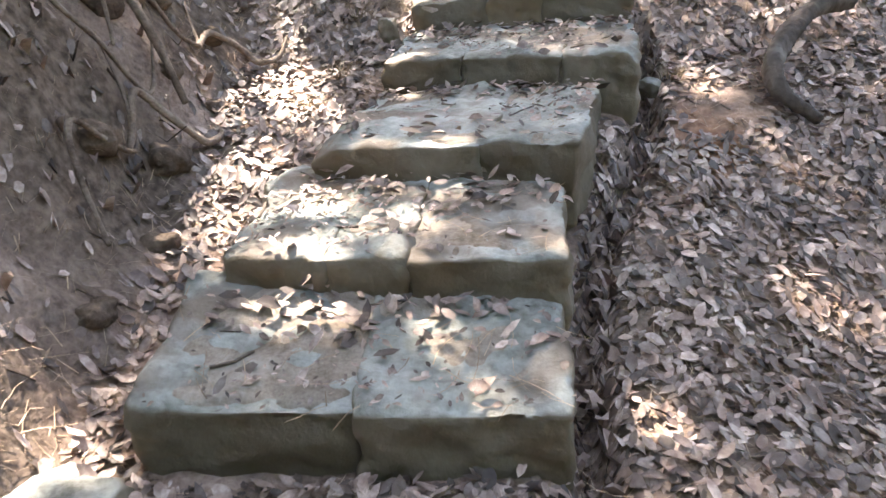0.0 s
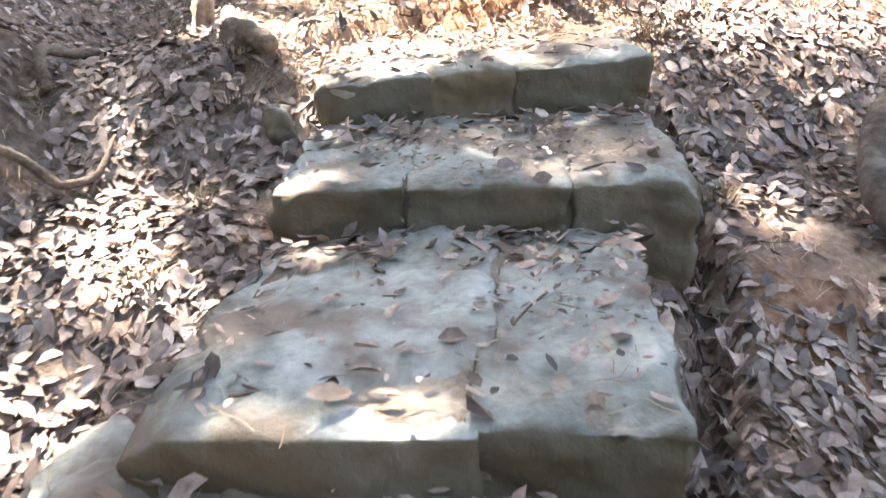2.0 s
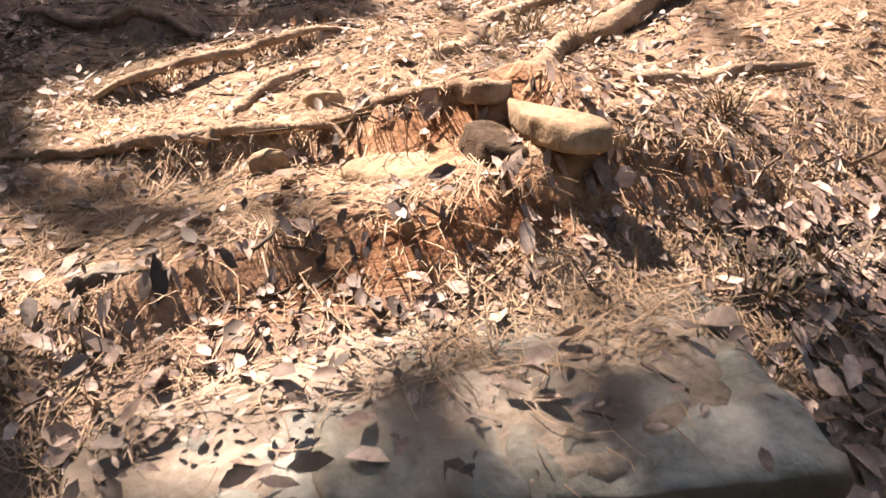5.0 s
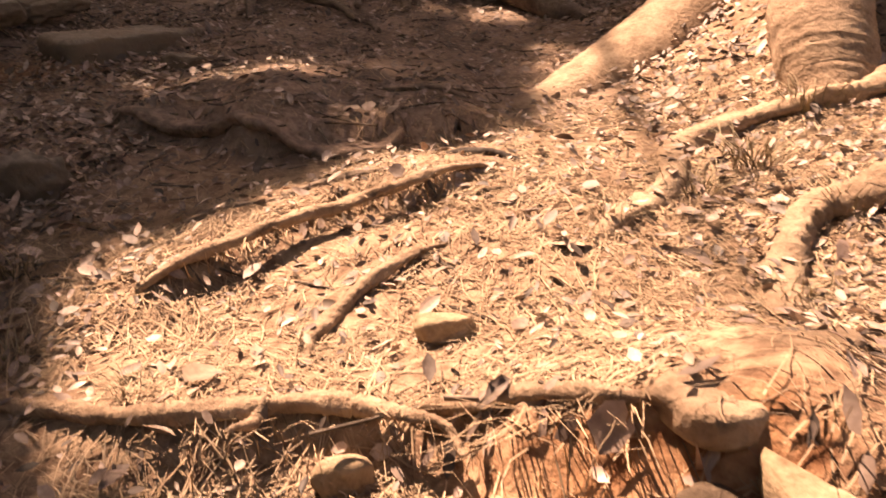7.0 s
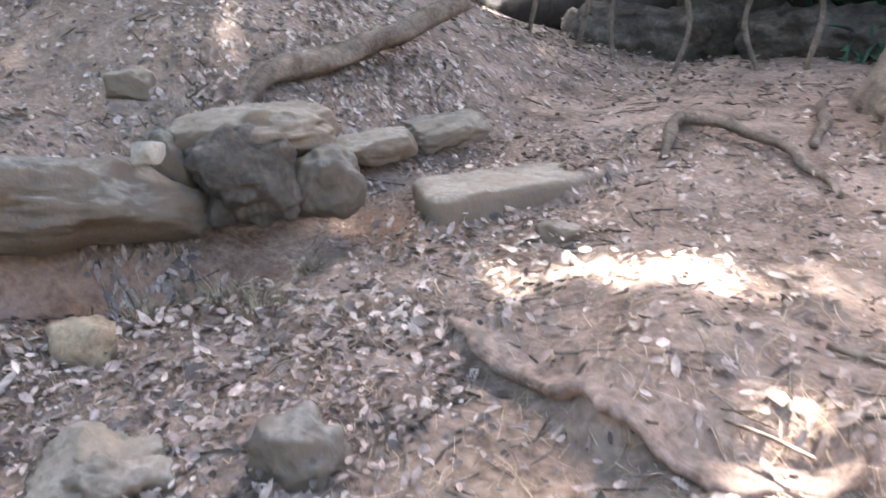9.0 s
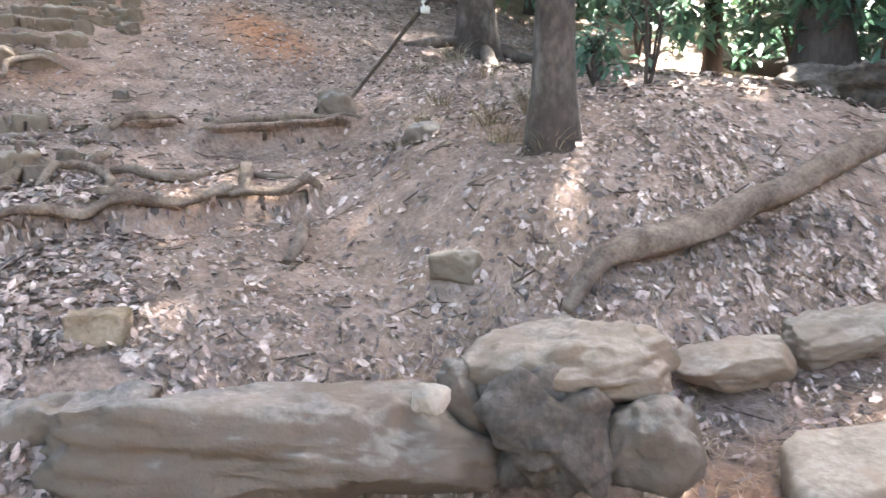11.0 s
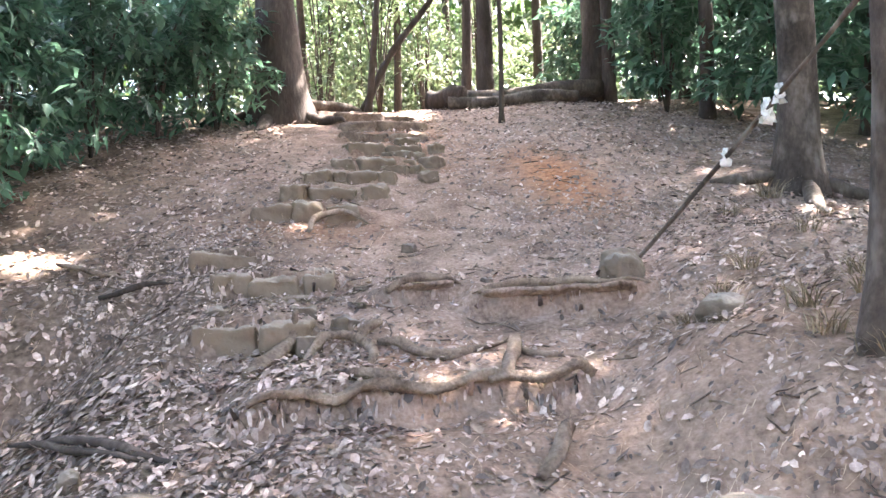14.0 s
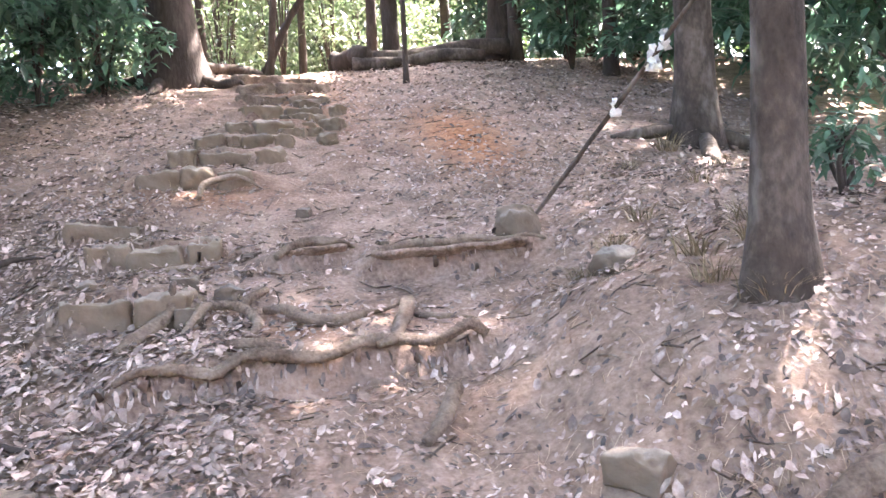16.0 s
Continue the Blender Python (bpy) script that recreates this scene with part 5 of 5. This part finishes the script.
for k, (x, y) in enumerate(((0.2, 12.6), (1.2, 13.0), (2.6, 12.6), (3.6, 11.6), (-0.8, 14.2), (-2.2, 13.8), (4.2, 10.0), (-0.6, 12.9), (-1.6, 15.4), (0.4, 14.6), (-3.2, 15.0), (1.8, 14.8), (-0.4, 16.2), (3.4, 13.8), (-2.6, 16.6), (-4.4, 17.5), (-1.5, 18.0), (1.0, 17.6), (-6.2, 16.0), (3.6, 16.4), (-7.6, 15.2), (-5.0, 15.2), (-9.6, 15.0), (-10.8, 14.2), (-11.8, 13.6), (-12.4, 15.2), (-10.6, 16.2), (-8.4, 16.6), (-13.6, 14.4), (-14.6, 12.6), (-15.6, 13.8), (-13.0, 17.0))):
    shrub(x, y, 1.7, 2.2, 1300, "dark shaded undergrowth with strap leaves", GREEN, 460 + k, 0.22, 5, 0.0, group="undergrowth behind the bank")
for k, (x, y, h) in enumerate(((-4.3, 9.6, 0.5), (-4.0, 9.3, 0.35), (-4.5, 10.2, 0.9))):
    shrub(x, y, h * 0.9, h, 90, "small green sapling among dead leaves", GREEN, 480 + k, 0.10, 3, 0.3, group="small saplings")
for k, (x, y) in enumerate(((-14.5, 7.2), (-15.5, 6.2), (-16.2, 8.2), (-14.8, 9.0), (-17.0, 7.0), (-18.0, 8.4), (-13.8, 5.2), (-15.2, 10.8), (-16.6, 5.0), (-18.2, 6.0), (-19.6, 7.4), (-19.0, 9.6), (-20.4, 5.4), (-20.6, 8.8), (-17.4, 9.6), (-21.5, 7.0))):
    shrub(x, y, 2.1, rs.uniform(2.4, 5.2), 1300, "sunlit yellow green shrub beyond the crest", BRIGHT_GREEN, 500 + k, 0.15, 6, 0.0, group="sunlit shrubs beyond the crest")


def far_woods():
    """The woods all round, too many leaves to count."""
    r = np.random.RandomState(77)
    out = []
    for _ in range(900):
        a, d = r.uniform(0, 6.28), r.uniform(17, 34)
        x, y = -4 + math.cos(a) * d, 6 + math.sin(a) * d
        if -19.5 < x < -12.5 and 4.5 < y < 10.5:
            continue
        h = r.uniform(0, 1) ** 1.2 * 11
        out.append((x, y, z_at(x, y) + h))
    # nearer clumps behind the start, unseen, added to keep low sky off the steps
    for _ in range(170):
        a, d = r.uniform(-2.6, -0.35), r.uniform(7.5, 13)
        x, y = -0.5 + math.cos(a) * d, 3 + math.sin(a) * d
        out.append((x, y, z_at(x, y) + r.uniform(0, 1) * 12))
    for _ in range(240):
        x, y = r.uniform(-34, -22.5), r.uniform(-4, 18)
        out.append((x, y, z_at(x, y) + r.uniform(0, 1) * 9))
    pts = clump_points(out, 1.7, 105000, r, 0.9)
    return tagged(part("far_woods", leaf_cloud(pts, 0.46, 78, 0.3, 0.5), CROWN), "dense green woods all round, with unseen clumps added to block sky", "woods", kind="stuff")


far_woods()

# ---- grass tufts, leaf litter, needles, twigs ----


def blades(n, seed, high, spread, width=0.006, hang=0.5):
    """A tuft of curved blades, each a tapering strip."""
    r = np.random.RandomState(seed)
    v, f = [], []
    for _ in range(n):
        a, l = r.uniform(0, 6.28), high * r.uniform(0.5, 1.2)
        d, s = np.array((math.cos(a), math.sin(a), 0)), np.array((-math.sin(a), math.cos(a), 0))
        o = d * r.uniform(0, spread * 0.3) + s * r.normal(0, spread * 0.15)
        out, i = spread * r.uniform(0.3, 1.1), len(v)
        for t in (0, 0.35, 0.7, 1.0):
            p = o + d * out * t ** 1.3 + np.array((0, 0, l * (t - hang * t * t)))
            w = width * (1 - 0.85 * t) * 0.5
            v += [p - s * w, p + s * w]
        f += [(i, i + 1, i + 3, i + 2), (i + 2, i + 3, i + 5, i + 4), (i + 4, i + 5, i + 7, i + 6)]
    return v, f


TUFTS = [(-4.55, 8.35, 0.22), (-4.40, 8.12, 0.16), (-6.78, 9.95, 0.28), (-3.80, 8.40, 0.24), (-3.70, 8.62, 0.24), (-3.55, 8.30, 0.2), (-3.25, 8.35, 0.22), (-3.95, 8.75, 0.2), (-4.7, 8.6, 0.2), (-3.42, 5.74, 0.16), (-4.9, 9.1, 0.2), (-6.2, 9.3, 0.2), (-5.9, 9.9, 0.22),
         (-0.46, 4.45, 0.16), (-0.52, 4.0, 0.16), (-0.48, 4.7, 0.18), (-0.60, 3.6, 0.15), (1.15, 4.72, 0.18), (1.32, 4.78, 0.18), (1.05, 4.3, 0.14), (1.1, 3.9, 0.14), (0.95, 6.3, 0.16), (1.15, 6.45, 0.2), (1.25, 6.1, 0.18), (1.0, 5.75, 0.14), (1.4, 6.7, 0.2), (0.7, 6.1, 0.12), (-0.62, 5.75, 0.14), (-0.75, 6.05, 0.14), (-1.1, 5.9, 0.16), (-1.75, 7.05, 0.18), (-1.55, 7.0, 0.2), (-1.85, 6.8, 0.16), (-1.3, 7.1, 0.1), (-1.65, 7.35, 0.12), (0.62, 3.2, 0.12), (1.3, 5.2, 0.16), (0.95, 5.0, 0.12), (-0.3, 5.6, 0.1)]
kinds = [None, None, None]
for k, (x, y, h) in enumerate(TUFTS):
    j = k % 3
    z = float(step_top(np.array(x), np.array(y)))
    m = pose(x, y, z - 0.01, 0, 0, 67 * k) @ Matrix.Scale(h / 0.2, 4)
    if kinds[j] is None:
        kinds[j] = tagged(part("grass_tuft", blades(60, 600 + j, 0.2, 0.2), DRY_GRASS), "dry straw-coloured tuft of grass", "grass", "dry grass tufts")
        kinds[j].matrix_world = m
    else:
        ob = kinds[j].copy()
        scene.collection.objects.link(ob)
        ob.matrix_world = m


def flat_leaves(points, size, seed, ratio, spread, tilt):
    """Oval dead leaves with a bent rib and curled rims: seven corners and six triangles each."""
    r = np.random.RandomState(seed)
    n = len(points)
    L = (size * r.uniform(1 - spread, 1 + spread, n))[:, None]
    az = r.uniform(0, 2 * math.pi, n)
    d = np.c_[np.cos(az) * np.cos(tilt), np.sin(az) * np.cos(tilt), np.sin(tilt)]
    s = np.c_[-np.sin(az), np.cos(az), r.normal(0, 0.3, n)]
    up = np.cross(d, s)
    w = L * ratio * r.uniform(0.35, 0.6, n)[:, None]
    curl, bend = L * r.uniform(-0.02, 0.14, n)[:, None], L * r.normal(0.04, 0.08, n)[:, None]
    p = np.asarray(points, float)
    v = np.stack((p, p + d * L * 0.28 + s * w * 0.85 + up * curl, p + d * L * 0.66 + s * w * 0.9 + up * curl, p + d * L + up * bend,
                  p + d * L * 0.66 - s * w * 0.9 + up * curl, p + d * L * 0.28 - s * w * 0.85 + up * curl, p + d * L * 0.47 - up * bend * 0.3), 1).reshape(-1, 3)
    i = (np.arange(n) * 7)[:, None]
    f = np.stack([i + [a, (a + 1) % 6, 6] for a in range(6)], 1).reshape(-1, 3)
    return v, f


def scatter(n, seed, x0, x1, y0, y1, density):
    """n random places in the stretch, kept by density(x, y), off the large stones."""
    r = np.random.RandomState(seed)
    x, y = r.uniform(x0, x1, n), r.uniform(y0, y1, n)
    keep = r.uniform(0, 1, n) < density(x, y)
    for ax, ay, ar in AVOID:
        keep &= (x - ax) ** 2 + (y - ay) ** 2 > (ar * 0.75) ** 2
    return x[keep], y[keep], r


def on_step(x, y):
    return step_top(x, y) > ground(x, y) + 1e-4


def litter_density(x, y):
    """Thick drifts beside the steps and on the slopes, swept thin on treads and trodden earth."""
    patchy = 0.55 + 0.45 * np.sin(1.9 * x + 0.7 * y) * np.sin(1.3 * y - 0.8 * x + 1)
    d = np.where((y < 4.5) | ((y < 4.9) & ((x < -0.35) | (x > 1.15))), 1.0, 0.5 * patchy)
    d = np.where(on_step(x, y), 0.05, d)
    for (ax, ay), (bx, by), *_ in STEPS[1:]:
        n = math.hypot(bx - ax, by - ay)
        s, q = ((x - ax) * (bx - ax) + (y - ay) * (by - ay)) / n, (-(x - ax) * (by - ay) + (y - ay) * (bx - ax)) / n
        d = np.where((s > 0) & (s < n) & (q < 0) & (q > -0.2), 0.4, d)
    d = np.where((y < 4.9) & (x < -1.02), 0.13 + 0.7 * smooth(-2.0, -2.6, x), d)
    d = np.where((x - 1.22) ** 2 + (y - 3.6) ** 2 < 0.05, 0.1, d)
    bank = (x > -0.45) & (x < 1.1) & (y > 4.45) & ~on_step(x, y) & (y < 7.8)
    d = np.where(bank, 0.13, d)
    ledge_zone = (x > -1.5) & (x < 1.0) & (y > 6.4) & (y < 9.2)
    d = np.where(ledge_zone, 0.17 + 0.4 * smooth(-0.6, -1.3, x), d)
    d = np.where((x > -2.4) & (x < -0.75) & (y > 5.4) & (y < 7.2), 0.85, d)
    d = np.where((x > 0.9) & (y > 4.9), 0.35, d)
    slope = (x < -1.9) & (y > 3.5)
    path = np.maximum(np.exp(-((y - 6.9 - 0.15 * (x + 7)) / 1.0) ** 2) * smooth(-3.6, -5.0, x), 0.75 * np.exp(-((x + 3.4) / 0.9) ** 2 - ((y - 7.7) / 0.9) ** 2))
    d = np.where(slope, np.maximum((0.8 - 0.72 * path) * (0.5 + 0.5 * patchy), 0.6 * smooth(-2.8, -3.6, x) * smooth(6.3, 5.5, y)), d)
    return d * (1 - 0.9 * np.exp(-((x + 8.05) / 0.7) ** 2 - ((y - 8.35) / 0.4) ** 2))


def lay(x, y, r, lift=0.012):
    return np.c_[x, y, step_top(x, y) + r.uniform(0.0, 1.0, len(x)) ** 2 * lift + 0.006]


def litter(name, n, seed, x0, x1, y0, y1, size, label, density=litter_density):
    x, y, r = scatter(n, seed, x0, x1, y0, y1, density)
    pts = lay(x, y, r, 0.035)
    az_tilt = r.normal(0.05, 0.26, len(x))
    v, f = flat_leaves(pts, size, seed + 1, 0.5, 0.45, az_tilt)
    base = np.repeat(step_top(x, y), 7)
    drop = step_top(v[:, 0], v[:, 1]) - base
    v[:, 2] += np.where(np.abs(drop) > 0.06, 0, drop)
    return tagged(part(name, (v, f), DEAD_LEAF), label, "leaves", kind="stuff")


litter("leaf_litter", 47000, 11, -2.6, 2.8, -0.5, 5.0, 0.054, "dry grey brown dead leaves beside the steps")
litter("leaf_litter", 32000, 12, -4.6, 2.8, 4.45, 12.6, 0.047, "scattered dry dead leaves on trodden earth")
litter("leaf_litter", 46000, 13, -12.5, -4.4, 2.5, 12.0, 0.047, "dry dead leaves over the upper slope")
litter("leaf_litter", 6500, 16, -4.6, -2.5, 4.4, 6.5, 0.047, "thick drift of dead leaves below the upper steps")
litter("leaf_crumbs", 9000, 17, -0.8, 1.0, 1.6, 4.9, 0.022, "dark leaf mould gathered on the treads", lambda x, y: np.where(on_step(x, y), 0.08 + 0.5 * (np.sin(2.6 * x + 5 * y) * np.sin(3.3 * y - 2 * x + 2) > 0.25), 0.2))
litter("leaf_crumbs", 60000, 14, -3.2, 1.6, 4.6, 9.4, 0.028, "crumbled bits of dead leaf on the earth")
litter("leaf_crumbs", 30000, 15, -7.0, -3.0, 4.8, 9.4, 0.026, "crumbled bits of dead leaf on the slope")


def needles(n, seed, x0, x1, y0, y1, density, size, label):
    """Dry needles and grass stalks lying crosswise on the earth, as thin ribbons that follow it."""
    x, y, r = scatter(n, seed, x0, x1, y0, y1, density)
    m = len(x)
    az, L, w = r.uniform(0, 2 * math.pi, m), size * r.uniform(0.4, 1.4, m), r.uniform(0.0008, 0.0022, m)
    bend = r.normal(0, 0.35, m)
    base, lift = step_top(x, y), r.uniform(0.003, 0.012, m)
    rows = []
    for t in (0.0, 0.35, 0.7, 1.0):
        a = az + bend * t
        px, py = x + np.cos(a) * L * t, y + np.sin(a) * L * t
        drop = step_top(px, py) - base
        pz = base + np.where(np.abs(drop) > 0.06, 0, drop) + lift + 0.012 * t * (r.uniform(0, 1, m) > 0.7)
        k = w * (1 - 0.5 * t)
        rows += [np.c_[px - np.sin(a) * k, py + np.cos(a) * k, pz], np.c_[px + np.sin(a) * k, py - np.cos(a) * k, pz]]
    v = np.stack(rows, 1).reshape(-1, 3)
    i = (np.arange(m) * 8)[:, None]
    f = np.stack([i + [q, q + 1, q + 3, q + 2] for q in (0, 2, 4)], 1).reshape(-1, 4)
    return tagged(part("dry_needles", (v, f), NEEDLE), label, "needles", kind="stuff")


needles(40000, 21, -1.0, 2.4, 4.5, 7.2, lambda x, y: (0.35 + 0.5 * (np.sin(4 * x + 1) * np.sin(5 * y) > -0.3)) * smooth(7.0, 6.5, y - 0.6 * x), 0.12, "dry straw and needles over the sunny bank")
needles(22000, 22, -2.8, 1.2, 6.2, 9.2, lambda x, y: np.where(x > -1.0, 0.5, 0.7), 0.09, "thin scatter of dry needles on the ledge")
needles(12000, 23, -1.6, 2.2, 0.8, 4.7, lambda x, y: np.where(on_step(x, y), 0.12, 0.55), 0.12, "dry stalks among the dead leaves")
needles(16000, 24, -9.0, -2.6, 4.5, 9.5, lambda x, y: 0.5 + 0 * x, 0.10, "dry stalks over the upper slope")



def twigs(n, seed, x0, x1, y0, y1, density, size, label):
    """Short broken twigs lying about: three-sided sticks with a kink."""
    x, y, r = scatter(n, seed, x0, x1, y0, y1, density)
    m = len(x)
    az, L, w = r.uniform(0, 2 * math.pi, m), size * r.uniform(0.4, 1.5, m), r.uniform(0.002, 0.006, m)
    bend, rows = r.normal(0, 0.4, m), []
    for t in (0.0, 0.5, 1.0):
        a = az + bend * t
        px, py = x + np.cos(a) * L * t, y + np.sin(a) * L * t
        drop = step_top(px, py) - step_top(x, y)
        pz = step_top(x, y) + np.where(np.abs(drop) > 0.08, 0, drop) + w * 0.8
        for q in (0.5, 2.6, 4.7):
            rows.append(np.c_[px - np.sin(a) * w * math.cos(q), py + np.cos(a) * w * math.cos(q), pz + w * math.sin(q)])
    v = np.stack(rows, 1).reshape(-1, 3)
    i = (np.arange(m) * 9)[:, None]
    f = np.stack([i + [s * 3 + q, s * 3 + (q + 1) % 3, s * 3 + 3 + (q + 1) % 3, s * 3 + 3 + q] for s in (0, 1) for q in (0, 1, 2)], 1).reshape(-1, 4)
    return tagged(part("twigs", (v, f), TWIG), label, "twigs", kind="stuff")


twigs(700, 41, -0.9, 2.2, 4.6, 7.4, lambda x, y: 0.6 + 0 * x, 0.14, "dark broken twigs on the sunny bank")
twigs(1800, 42, -3.0, 2.0, 6.4, 11.0, lambda x, y: 0.5 + 0 * x, 0.12, "broken twigs on the shaded ledge")
twigs(1600, 43, -9.0, -2.6, 4.4, 9.8, lambda x, y: 0.6 + 0 * x, 0.13, "broken twigs over the upper slope")
twigs(700, 44, -2.0, 2.4, 0.8, 4.8, lambda x, y: np.where(on_step(x, y), 0.15, 0.6), 0.13, "broken twigs among the dead leaves")

# single larger leaves along the way
heap = new("loose_leaves")
tagged(heap, "large single dead leaves lying along the path", "leaves", kind="stuff")
shapes = []
for k in range(6):
    v, f = flat_leaves([(0, 0, 0.0)], 0.09, 700 + k, 0.5, 0.3, np.array([0.08]))
    d = bpy.data.meshes.new("leaf")
    fill(d, v, f)
    d.materials.append(LOOSE_LEAF)
    d.shade_smooth()
    shapes.append(d)
x, y, r = scatter(1500, 31, -5.5, 1.8, 1.4, 8.6, lambda x, y: np.where(on_step(x, y), 0.14, 0.24))
for k in range(min(290, len(x))):
    ob = new("leaf", shapes[k % 6])
    ob.parent = heap
    z = float(step_top(x[k], y[k]))
    ob.matrix_basis = pose(x[k], y[k], z + 0.014, r.uniform(-14, 14), r.uniform(-14, 14), r.uniform(0, 360)) @ Matrix.Scale(r.uniform(0.5, 0.95), 4)
